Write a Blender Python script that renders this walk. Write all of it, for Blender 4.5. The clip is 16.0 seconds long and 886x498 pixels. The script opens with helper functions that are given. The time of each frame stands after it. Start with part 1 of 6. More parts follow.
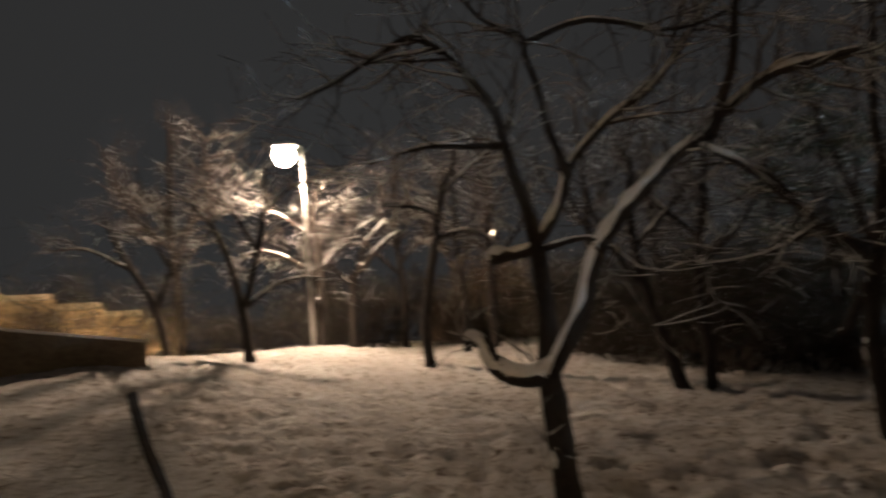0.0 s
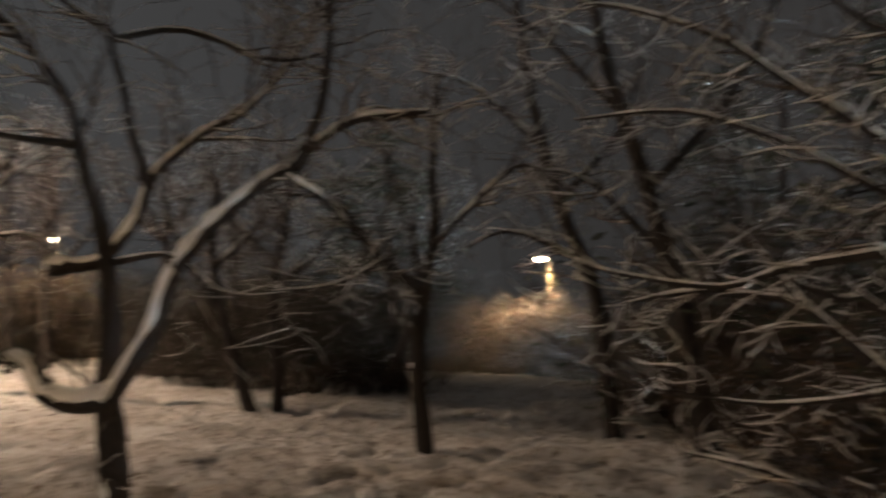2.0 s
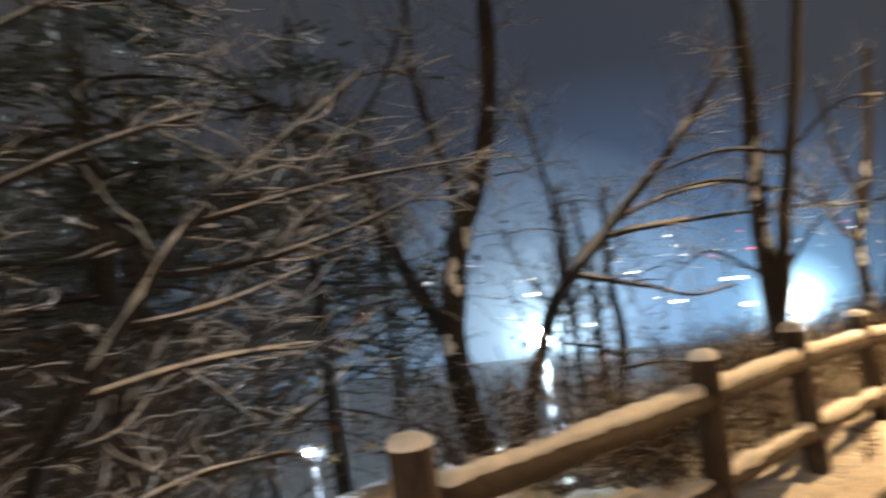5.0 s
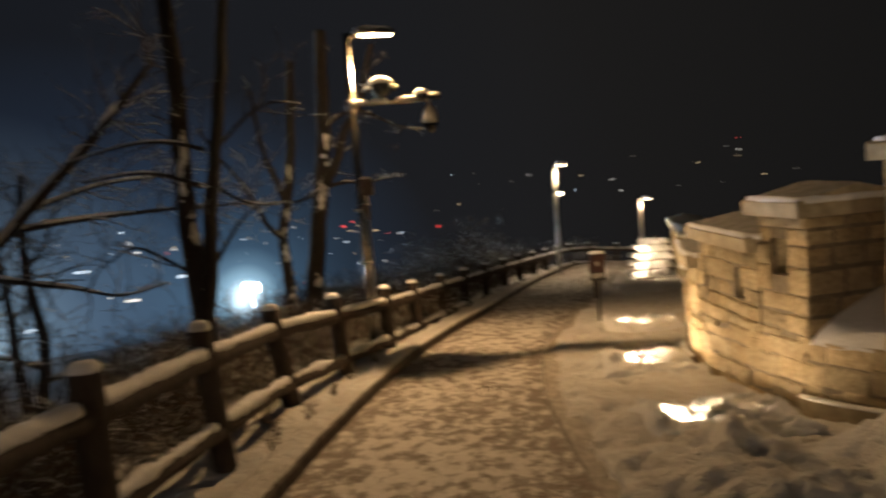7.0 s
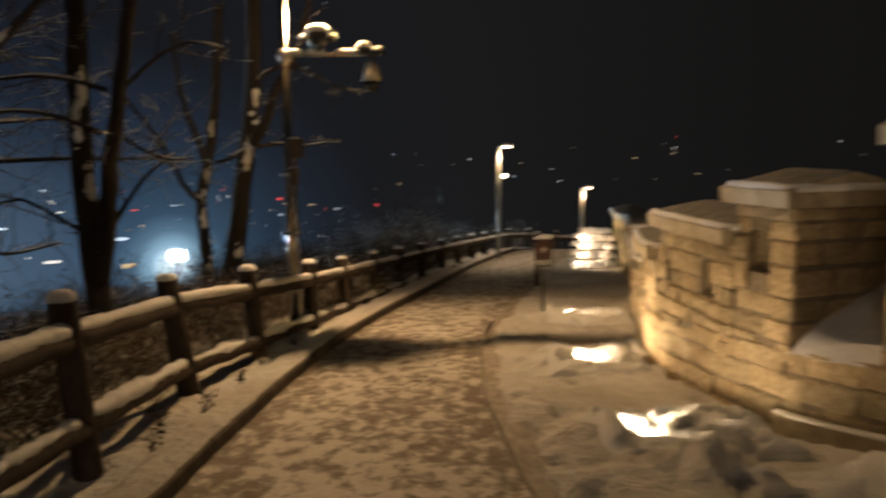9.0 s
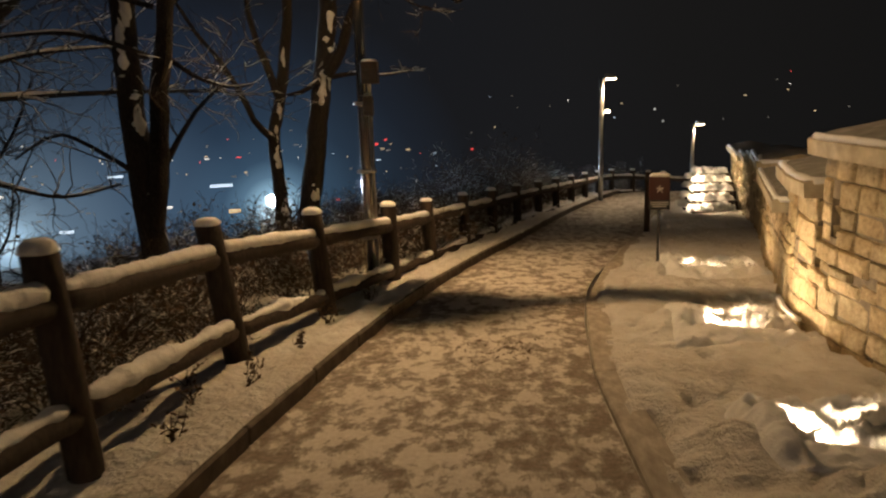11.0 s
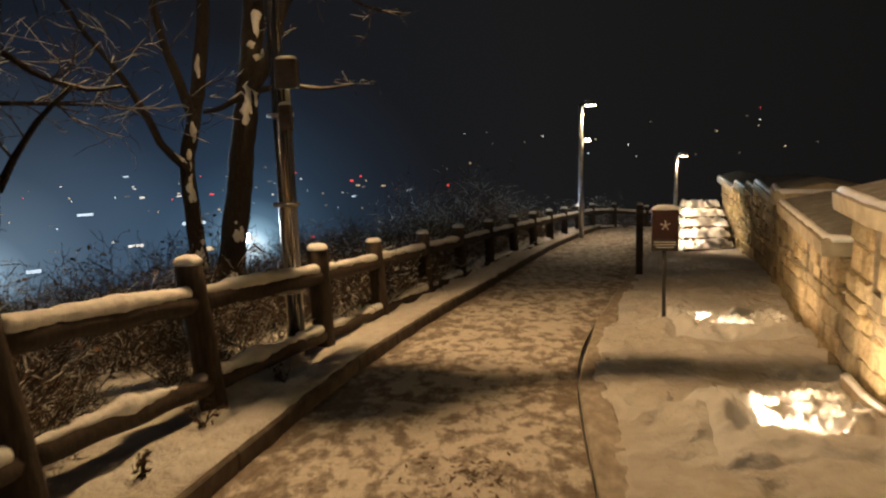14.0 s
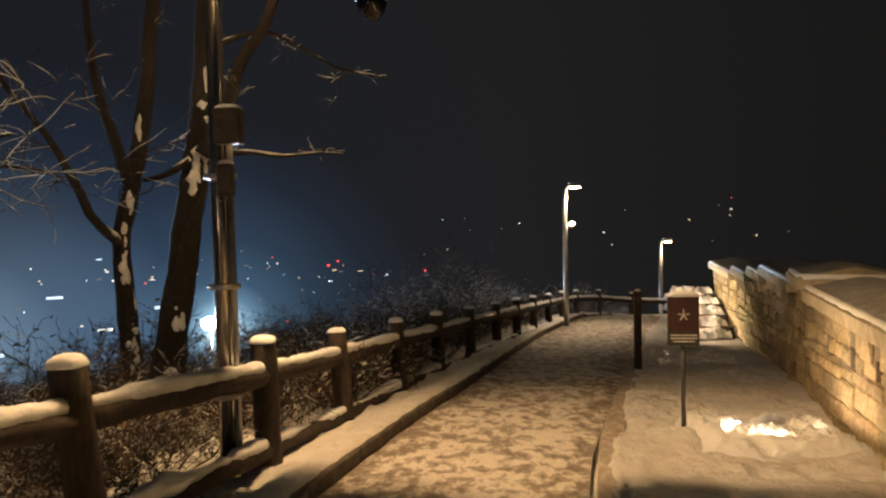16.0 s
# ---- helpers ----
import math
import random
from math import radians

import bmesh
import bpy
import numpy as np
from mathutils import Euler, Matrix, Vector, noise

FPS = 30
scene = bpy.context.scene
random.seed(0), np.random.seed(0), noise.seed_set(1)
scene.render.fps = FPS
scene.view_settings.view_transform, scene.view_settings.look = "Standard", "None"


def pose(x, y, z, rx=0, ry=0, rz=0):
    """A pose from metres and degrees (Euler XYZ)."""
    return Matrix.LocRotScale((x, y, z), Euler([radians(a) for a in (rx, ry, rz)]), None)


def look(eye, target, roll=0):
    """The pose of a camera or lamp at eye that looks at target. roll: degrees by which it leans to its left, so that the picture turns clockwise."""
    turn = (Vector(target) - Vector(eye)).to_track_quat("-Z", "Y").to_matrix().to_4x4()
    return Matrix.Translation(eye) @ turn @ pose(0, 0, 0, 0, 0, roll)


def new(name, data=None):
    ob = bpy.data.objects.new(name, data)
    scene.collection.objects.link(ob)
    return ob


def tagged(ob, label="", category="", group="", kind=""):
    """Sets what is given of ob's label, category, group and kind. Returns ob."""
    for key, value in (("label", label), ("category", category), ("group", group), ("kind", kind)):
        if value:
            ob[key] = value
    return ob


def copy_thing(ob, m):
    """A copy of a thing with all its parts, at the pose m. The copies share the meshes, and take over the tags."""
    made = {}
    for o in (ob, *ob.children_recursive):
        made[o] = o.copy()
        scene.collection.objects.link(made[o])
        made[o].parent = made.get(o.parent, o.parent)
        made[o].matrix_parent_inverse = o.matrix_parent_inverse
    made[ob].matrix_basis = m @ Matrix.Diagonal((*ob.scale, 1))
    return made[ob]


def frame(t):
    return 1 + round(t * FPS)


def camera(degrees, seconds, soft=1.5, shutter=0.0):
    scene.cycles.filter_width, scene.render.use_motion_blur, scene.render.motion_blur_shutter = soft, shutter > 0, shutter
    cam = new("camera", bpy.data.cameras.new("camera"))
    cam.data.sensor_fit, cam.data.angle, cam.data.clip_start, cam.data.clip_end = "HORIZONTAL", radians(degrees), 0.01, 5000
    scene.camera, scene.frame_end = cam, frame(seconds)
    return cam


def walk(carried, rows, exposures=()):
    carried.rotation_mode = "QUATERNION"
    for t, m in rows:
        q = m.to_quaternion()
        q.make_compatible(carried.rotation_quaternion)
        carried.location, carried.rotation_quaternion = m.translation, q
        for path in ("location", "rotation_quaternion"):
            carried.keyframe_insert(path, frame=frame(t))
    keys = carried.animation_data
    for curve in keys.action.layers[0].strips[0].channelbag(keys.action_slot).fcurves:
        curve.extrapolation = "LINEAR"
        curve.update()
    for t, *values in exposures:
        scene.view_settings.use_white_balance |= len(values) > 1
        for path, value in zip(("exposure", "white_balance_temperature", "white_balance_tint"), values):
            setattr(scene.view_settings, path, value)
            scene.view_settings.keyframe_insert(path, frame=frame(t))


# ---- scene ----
cam = camera(61.2, 16.0, soft=2.2, shutter=0.9)
PATH = [
    (0.0, look((-0.122, -0.589, 1.738), (-2.339, -3.902, 2.073), -4.42)),
    (0.5, look((-0.122, -0.589, 1.738), (-2.751, -3.590, 2.040), -3.57)),
    (1.0, look((-0.122, -0.589, 1.738), (-3.114, -3.228, 2.037), -3.02)),
    (1.5, look((-0.122, -0.589, 1.738), (-3.428, -2.822, 2.039), -2.30)),
    (2.0, look((-0.122, -0.589, 1.738), (-3.742, -2.260, 2.069), -1.96)),
    (2.5, look((-0.122, -0.589, 1.738), (-3.986, -1.563, 2.094), -2.92)),
    (3.0, look((-0.122, -0.589, 1.738), (-4.103, -0.864, 2.014), -6.75)),
    (3.5, look((-0.122, -0.589, 1.738), (-4.055, 0.132, 1.874), -7.85)),
    (4.0, look((-0.122, -0.589, 1.738), (-3.793, 1.002, 1.741), -8.10)),
    (4.5, look((-0.122, -0.589, 1.738), (-3.395, 1.710, 1.677), -8.12)),
    (5.0, look((-0.122, -0.589, 1.738), (-2.890, 2.297, 1.625), -7.26)),
    (5.2, look((-0.122, -0.589, 1.738), (-2.643, 2.514, 1.603), -6.95)),
    (7.3, pose(0.016, 0.030, 1.645, 83.40, 3.60, -0.30)),
    (7.5, pose(0.016, 0.068, 1.634, 82.90, 2.90, -2.80)),
    (8.0, pose(-0.021, 0.315, 1.597, 83.00, 1.30, -9.20)),
    (8.5, pose(-0.042, 0.583, 1.561, 83.00, 0.80, -7.90)),
    (9.0, pose(-0.037, 0.893, 1.503, 82.30, 0.50, -0.80)),
    (9.5, pose(-0.089, 1.208, 1.456, 81.60, 2.00, 4.30)),
    (10.0, pose(-0.089, 1.491, 1.372, 81.00, 2.80, 5.40)),
    (10.2, pose(-0.085, 1.610, 1.355, 79.60, 2.30, 5.40)),
    (12.3, pose(0.048, 2.960, 1.180, 77.80, 1.90, 7.00)),
    (12.5, pose(0.052, 3.082, 1.167, 78.00, 1.80, 5.60)),
    (13.0, pose(0.068, 3.418, 1.125, 78.80, 1.00, 6.90)),
    (13.5, pose(0.052, 3.728, 1.083, 79.30, 0.30, 6.40)),
    (14.0, pose(0.005, 4.032, 1.057, 80.90, 1.90, 4.60)),
    (14.5, pose(-0.026, 4.347, 1.015, 81.20, -0.10, 4.20)),
    (15.0, pose(-0.079, 4.646, 0.978, 84.00, 2.00, 2.50)),
    (15.5, pose(-0.089, 4.925, 0.952, 86.40, 1.40, 2.90)),
    (16.0, pose(-0.084, 5.161, 0.931, 87.40, 1.30, 2.90)),
]
EXPOSURES = [(0.0, 0.72), (1.0, 1.0), (2.0, 1.7), (2.7, 2.3), (3.4, 2.85), (4.0, 3.0), (4.5, 2.65), (5.0, 2.15), (5.2, 1.9), (7.3, -0.2), (12.4, -0.35), (14.6, -0.27), (15.0, -0.16), (15.5, 0.04), (16.0, 0.14)]
SKY = 1.0
LAMP_A, LAMP_B, LAMP_D, LAMP_E, LAMP_F, LAMP_H = 720.0, 280.0, 1400.0, 3600.0, 900.0, 88.0
FLOOD, PARK_FLOOD, MAST = 30.0, 15.0, 38000.0
walk(cam, PATH, exposures=EXPOSURES)


# ---- world: overcast night sky with the glow of the city to one side ----
def nodes_of(owner):
    owner.use_nodes = True
    tree = owner.node_tree
    tree.nodes.clear()
    return tree


def add(tree, kind, **values):
    n = tree.nodes.new(kind)
    for key, value in values.items():
        n.inputs[key.replace("_", " ")].default_value = value
    return n


def ramp(tree, source, stops):
    n = tree.nodes.new("ShaderNodeValToRGB")
    e = n.color_ramp.elements
    while len(e) < len(stops):
        e.new(0.5)
    for el, (p, c) in zip(e, stops):
        el.position = p
        el.color = (*c, 1) if len(c) == 3 else c
    tree.links.new(source, n.inputs[0])
    return n


def dotted(tree, source, way):
    n = tree.nodes.new("ShaderNodeVectorMath")
    n.operation = "DOT_PRODUCT"
    n.inputs[1].default_value = way
    tree.links.new(source, n.inputs[0])
    return n.outputs["Value"]


world = bpy.data.worlds.new("night_sky")
scene.world = world
wt = nodes_of(world)
coord = wt.nodes.new("ShaderNodeTexCoord")
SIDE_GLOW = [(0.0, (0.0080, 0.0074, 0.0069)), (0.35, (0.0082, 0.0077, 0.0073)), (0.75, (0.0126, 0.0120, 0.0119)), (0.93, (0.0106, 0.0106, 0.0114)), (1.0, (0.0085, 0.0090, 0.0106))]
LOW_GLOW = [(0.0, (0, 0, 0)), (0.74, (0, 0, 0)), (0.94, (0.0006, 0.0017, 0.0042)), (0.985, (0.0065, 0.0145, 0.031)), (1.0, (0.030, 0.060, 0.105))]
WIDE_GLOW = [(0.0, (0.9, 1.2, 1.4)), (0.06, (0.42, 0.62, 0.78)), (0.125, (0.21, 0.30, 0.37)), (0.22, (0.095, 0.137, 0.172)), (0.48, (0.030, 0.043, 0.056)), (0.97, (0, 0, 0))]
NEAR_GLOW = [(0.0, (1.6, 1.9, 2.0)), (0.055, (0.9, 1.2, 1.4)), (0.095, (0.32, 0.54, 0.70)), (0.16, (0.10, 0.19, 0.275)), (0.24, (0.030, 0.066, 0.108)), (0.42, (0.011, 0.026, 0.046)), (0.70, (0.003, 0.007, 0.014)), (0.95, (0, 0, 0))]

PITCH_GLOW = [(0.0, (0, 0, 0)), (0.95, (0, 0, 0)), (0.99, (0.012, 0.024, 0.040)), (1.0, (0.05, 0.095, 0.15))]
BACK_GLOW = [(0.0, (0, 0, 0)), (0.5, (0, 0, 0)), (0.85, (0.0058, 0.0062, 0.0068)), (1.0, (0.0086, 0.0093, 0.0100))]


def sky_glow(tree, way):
    """City glow and mast glare painted by direction: broad to one side, blue low over the valley, tight round each
    stadium mast.
    """
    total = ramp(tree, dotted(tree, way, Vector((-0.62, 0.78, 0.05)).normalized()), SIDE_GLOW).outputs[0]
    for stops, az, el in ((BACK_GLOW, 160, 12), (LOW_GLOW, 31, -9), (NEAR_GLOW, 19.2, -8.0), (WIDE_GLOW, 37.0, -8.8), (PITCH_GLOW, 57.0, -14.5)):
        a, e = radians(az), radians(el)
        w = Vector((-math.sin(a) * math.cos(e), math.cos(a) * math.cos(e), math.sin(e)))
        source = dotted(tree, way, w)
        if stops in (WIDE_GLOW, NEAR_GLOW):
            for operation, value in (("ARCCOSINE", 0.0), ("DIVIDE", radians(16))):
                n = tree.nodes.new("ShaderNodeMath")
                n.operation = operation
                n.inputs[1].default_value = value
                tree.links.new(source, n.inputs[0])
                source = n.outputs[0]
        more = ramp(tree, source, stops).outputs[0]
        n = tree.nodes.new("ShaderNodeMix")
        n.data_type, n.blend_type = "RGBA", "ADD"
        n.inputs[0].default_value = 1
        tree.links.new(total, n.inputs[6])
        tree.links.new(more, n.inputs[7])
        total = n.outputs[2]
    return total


glow = sky_glow(wt, coord.outputs["Generated"])
bg = add(wt, "ShaderNodeBackground", Strength=SKY)
out = wt.nodes.new("ShaderNodeOutputWorld")
wt.links.new(glow, bg.inputs[0])
wt.links.new(bg.outputs[0], out.inputs[0])

WARM = (1.0, 0.62, 0.28)
LED = (1.0, 0.71, 0.42)
ROSE = (1.0, 0.72, 0.50)
COLD = (0.62, 0.82, 1.0)


def lamp(name, kind, m, energy, color, **more):
    data = bpy.data.lights.new(name, kind)
    data.energy, data.color = energy, color
    if kind == "AREA":
        data.shape = "RECTANGLE"
        data.size, data.size_y = more["size"]
        data.spread = radians(more.get("spread", 180))
    elif kind == "SPOT":
        data.spot_size, data.spot_blend, data.shadow_soft_size = radians(more["cone"]), more.get("blend", 0.5), more.get("soft", 0.05)
    else:
        data.shadow_soft_size = more.get("soft", 0.1)
    ob = new(name, data)
    ob.matrix_world = m
    return ob


# ---- the lie of the land ----
KERB_Y = [-8, 4.6, 6.2, 8.6, 10.0, 12.0, 13.6, 16, 20, 23, 27, 31]
KERB_X = [-1.55, -1.5, -1.43, -1.25, -1.05, -0.70, -0.32, 0.15, 0.98, 1.72, 2.85, 4.2]
EDGE_Y = [-8, 0, 3, 4.3, 5.9, 7.4, 9.6, 10.2, 12.3, 15.2, 20, 27, 31]
EDGE_X = [1.2, 0.9, 0.62, 0.52, 0.38, 0.36, 0.5, 0.6, 1.1, 1.8, 2.9, 4.9, 6.1]
PATH_END = 27.5


import functools


def smooth_interp(y, ys, xs):
    return float(sum(np.interp(y + d, ys, xs) for d in (-0.9, -0.45, 0, 0.45, 0.9)) / 5)


@functools.lru_cache(maxsize=None)
def kerb_x(y):
    return smooth_interp(y, KERB_Y, KERB_X)


@functools.lru_cache(maxsize=None)
def edge_x(y):
    return smooth_interp(y, EDGE_Y, EDGE_X)


def step01(a, b, v):
    t = min(max((v - a) / (b - a), 0.0), 1.0)
    return t * t * (3 - 2 * t)


WALL = [(5.2, -1.2), (4.35, 1.0), (3.6, 3.0), (2.78, 5.05), (2.40, 5.6), (2.18, 6.4), (2.06, 7.6), (2.10, 8.3), (2.28, 9.16),
        (2.44, 9.75), (3.02, 12.3), (3.2, 12.95), (3.45, 13.8), (4.0, 16.16), (4.25, 17.4), (4.75, 20.0), (5.2, 22.6)]


@functools.lru_cache(maxsize=None)
def wall_x(y):
    return float(np.interp(y, [p[1] for p in WALL], [p[0] for p in WALL]))


def lie(x, y):
    """The bare height of the ground: a path that falls ahead, a park behind, a slope down to the valley."""
    soft = 0.5 * (y + math.sqrt(y * y + 1.0))
    z = -0.078 * soft + 0.04 * (soft - y)
    if y > PATH_END:
        z -= 0.20 * (y - PATH_END)
    if y < -22:
        z -= 0.05 * (-22 - y)
    d = kerb_x(min(max(y, -8), 31)) - 0.95 - x
    if d > 0:
        z -= step01(-1.5, 4.0, y) * (0.15 * d + 0.20 * max(0.0, d - 4.0)) + (1 - step01(-1.5, 4.0, y)) * 0.22 * max(0.0, d - 17)
    z += 0.35 * math.exp(-((x + 7.5) ** 2 + (y + 18) ** 2) / 40)
    if y < 3:
        z += 0.5 * math.exp(-((x + 1.5) ** 2 / 12 + (y + 15.8) ** 2 / 14)) + 0.35 * math.exp(-((x + 7.5) ** 2 + (y + 18.8) ** 2) / 10) - 0.35 * step01(8.5, 12.5, math.hypot(x, y)) * step01(2.5, -1.0, y) * step01(-3.0, -7.0, x)
    d = x - (wall_x(y) + 1.5)
    if d > 0 and y > -14:
        z -= 0.5 * min(d, 3.0)
    floor = -58.0
    return z if z > floor + 4 else floor + 4 * math.exp((z - floor - 4) / 4)


def prints(x, y):
    """Depth of the footprints trodden into the verge."""
    depth = 0.0
    for ox in (-1, 0, 1):
        for oy in (-1, 0, 1):
            ix, iy = math.floor(x * 2.6) + ox, math.floor(y * 2.2) + oy
            r1, r2, r3 = noise.cell(Vector((ix, iy, 0.5))), noise.cell(Vector((ix, iy, 7.5))), noise.cell(Vector((ix, iy, 13.5)))
            if r1 > -0.1:
                cx, cy = (ix + 0.5 + 0.45 * r2) / 2.6, (iy + 0.5 + 0.45 * r3) / 2.2
                depth += 0.085 * math.exp(-(((x - cx) / 0.07) ** 2 + ((y - cy) / 0.115) ** 2) ** 2)
    return depth


def lumps(x, y):
    """Snow cover: hardly any on the walked path, soft lumps and heaps beside it."""
    v = Vector((x, y, 0.0))
    k, e = kerb_x(min(max(y, -8), 31)), edge_x(min(max(y, -8), 31))
    if -7 < y < PATH_END and k - 0.05 < x < e + 0.13 + 0.04 * noise.noise(v * 3.0):
        return -0.05
    near = math.exp(-((x - 0.5) ** 2 + (y - 8) ** 2) / 500)
    rough = 0.045 * noise.fractal(v * 1.1, 1.0, 2.0, 4) + near * 0.012 * noise.noise(v * 7.0)
    z = rough + 0.02
    if x < -2.2 and y < 1.5:
        lawn = step01(1.5, 0.0, y)
        z += lawn * (0.035 * noise.fractal(v * 2.4, 1.0, 2.0, 3) - 0.07 * step01(0.18, 0.42, noise.noise(v * 3.1)) - 0.085 * step01(0.22, 0.38, noise.noise(v * 5.3 + Vector((7, 3, 0)))) - 0.05 * step01(0.25, 0.4, noise.noise(v * 9.1 + Vector((1, 8, 0)))))
    if -2 < y < 22 and e < x < wall_x(y) + 0.3:
        z += 0.03 * abs(noise.noise(v * 3.3)) + 0.016 * noise.noise(v * 9.0) - 0.012 * (1 - step01(e + 0.17, e + 0.32, x + 0.07 * noise.noise(v * 4.0)))
        z -= prints(x, y)
        # heap swept up against the wall, and banks round the floodlights
        bend = 0.10 * noise.noise(v * 2.6) + 0.03 * noise.noise(v * 8)
        z += 0.36 * step01(1.85, 2.15, x + bend) * step01(3.1, 3.32, y + bend) * step01(5.0, 4.1, y) * (1 + 0.12 * noise.noise(v * 1.7))
        heap = math.exp(-(((x - 1.62) / 0.72) ** 2 + ((y - 3.9) / 0.72) ** 2) ** 1.4)
        z += heap * (0.15 + 0.12 * noise.noise(v * 2.7) + 0.13 * abs(noise.noise(v * 5.5)) + 0.05 * noise.noise(v * 13))
        z += 0.16 * math.exp(-(((x - 1.40) / 0.40) ** 2 + ((y - 4.75) / 0.40) ** 2)) * (1 + 0.9 * noise.noise(v * 4) + 0.5 * noise.noise(v * 9))
        for fx, fy, fr in FLOODS:
            z += 0.10 * math.exp(-(((x - fx + 0.28) / 0.20) ** 2 + ((y - fy + 0.1) / 0.36) ** 2)) * (1 + 0.8 * noise.noise(v * 4))
            z -= 0.05 * math.exp(-(((x - fx - 0.4) / 0.5) ** 2 + ((y - fy) / 0.45) ** 2))
    if k - 1.0 < x < k - 0.05 and 0 < y < PATH_END:
        z += step01(k - 1.0, k - 0.6, x) * (0.025 + 0.11 * max(0.0, noise.noise(v * 2.6)) + 0.03 * noise.noise(v * 8.0))
    return z


FLOODS = [(1.25, 5.75, 0), (1.32, 8.15, 0), (1.72, 11.05, 0), (2.45, 16.3, 0), (2.50, 2.72, 0.05)]


def ground_z(x, y):
    return lie(x, y) + lumps(x, y)


# ---- materials ----
def material(name):
    m = bpy.data.materials.new(name)
    tree = nodes_of(m)
    b = tree.nodes.new("ShaderNodeBsdfPrincipled")
    o = tree.nodes.new("ShaderNodeOutputMaterial")
    tree.links.new(b.outputs[0], o.inputs[0])
    return m, tree, b


def noise_at(tree, scale, detail=4.0, coord="Object", stretch=None, rough=0.55):
    c = tree.nodes.new("ShaderNodeTexCoord")
    n = tree.nodes.new("ShaderNodeTexNoise")
    n.inputs["Scale"].default_value, n.inputs["Detail"].default_value, n.inputs["Roughness"].default_value = scale, detail, rough
    src = c.outputs[coord]
    if stretch:
        m = tree.nodes.new("ShaderNodeMapping")
        m.inputs["Scale"].default_value = stretch
        tree.links.new(src, m.inputs[0])
        src = m.outputs[0]
    tree.links.new(src, n.inputs["Vector"])
    return n.outputs["Fac"]


def bump(tree, b, source, strength, distance):
    n = tree.nodes.new("ShaderNodeBump")
    n.inputs["Strength"].default_value, n.inputs["Distance"].default_value = strength, distance
    tree.links.new(source, n.inputs["Height"])
    last = b.inputs["Normal"].links
    if last:
        tree.links.new(last[0].from_socket, n.inputs["Normal"])
    tree.links.new(n.outputs[0], b.inputs["Normal"])


def mixed(tree, fac, a, c):
    n = tree.nodes.new("ShaderNodeMix")
    n.data_type = "RGBA"
    tree.links.new(fac, n.inputs[0])
    for k, v in ((6, a), (7, c)):
        if isinstance(v, tuple):
            n.inputs[k].default_value = (*v, 1)
        else:
            tree.links.new(v, n.inputs[k])
    return n.outputs[2]


def simple(name, stops, scale, rough=0.8, metal=0.0, grain=(40, 0.3, 0.004), stretch=None, coord="Object", vary=0.0):
    m, t, b = material(name)
    col = ramp(t, noise_at(t, scale, 5, coord, stretch), stops).outputs[0]
    if vary:
        info = t.nodes.new("ShaderNodeObjectInfo")
        r = ramp(t, info.outputs["Random"], [(0, (1 - vary,) * 3), (0.5, (1, 0.97, 0.92)), (1, (1 + vary,) * 3)])
        x = t.nodes.new("ShaderNodeMix")
        x.data_type, x.blend_type = "RGBA", "MULTIPLY"
        x.inputs[0].default_value = 1
        t.links.new(col, x.inputs[6])
        t.links.new(r.outputs[0], x.inputs[7])
        col = x.outputs[2]
    t.links.new(col, b.inputs["Base Color"])
    b.inputs["Roughness"].default_value, b.inputs["Metallic"].default_value = rough, metal
    if grain:
        bump(t, b, noise_at(t, grain[0], 4, coord, stretch), grain[1], grain[2])
    return m


def glowing(name, color, strength):
    m, t, b = material(name)
    b.inputs["Base Color"].default_value = (0.8, 0.8, 0.8, 1)
    b.inputs["Emission Color"].default_value = (*color, 1)
    b.inputs["Emission Strength"].default_value = strength
    return m


def make_snow(name, low, high, bump_big, seed_scale):
    m, t, b = material(name)
    col = ramp(t, noise_at(t, seed_scale, 6), [(0.3, low), (0.7, high)])
    t.links.new(col.outputs[0], b.inputs["Base Color"])
    b.inputs["Roughness"].default_value = 0.75
    bump(t, b, noise_at(t, 5, 5), bump_big, 0.06)
    bump(t, b, noise_at(t, 45, 4), 0.6, 0.012)
    return m


SNOW = make_snow("snow", (0.74, 0.75, 0.78), (0.86, 0.86, 0.87), 0.5, 2.5)
CLUMP = make_snow("clumped_snow", (0.76, 0.77, 0.79), (0.87, 0.87, 0.88), 0.7, 8)

# open ground: snow with grit, leaves and prints in it
GROUND, t, b = material("snow_on_the_ground")
speck = ramp(t, noise_at(t, 6.5, 7, rough=0.72), [(0.36, (0.17, 0.125, 0.09)), (0.45, (0.66, 0.63, 0.60)), (0.55, (0.80, 0.79, 0.79)), (0.8, (0.86, 0.86, 0.87))])
wide = ramp(t, noise_at(t, 0.7, 4), [(0.35, (0.80, 0.76, 0.72)), (0.65, (1, 1, 1))])
mul = t.nodes.new("ShaderNodeMix")
mul.data_type, mul.blend_type = "RGBA", "MULTIPLY"
mul.inputs[0].default_value = 1
where = t.nodes.new("ShaderNodeSeparateXYZ")
spot_c = t.nodes.new("ShaderNodeTexCoord")
t.links.new(spot_c.outputs["Object"], where.inputs[0])
lawn = t.nodes.new("ShaderNodeMapRange")
for k, v in zip(("From Min", "From Max", "To Min", "To Max"), (0.5, 2.5, 0.0, 1.0)):
    lawn.inputs[k].default_value = v
t.links.new(where.outputs["Y"], lawn.inputs["Value"])
clean = ramp(t, noise_at(t, 8, 6), [(0.3, (0.72, 0.70, 0.68)), (0.6, (0.84, 0.84, 0.84))])
t.links.new(mixed(t, lawn.outputs[0], speck.outputs[0], clean.outputs[0]), mul.inputs[6])
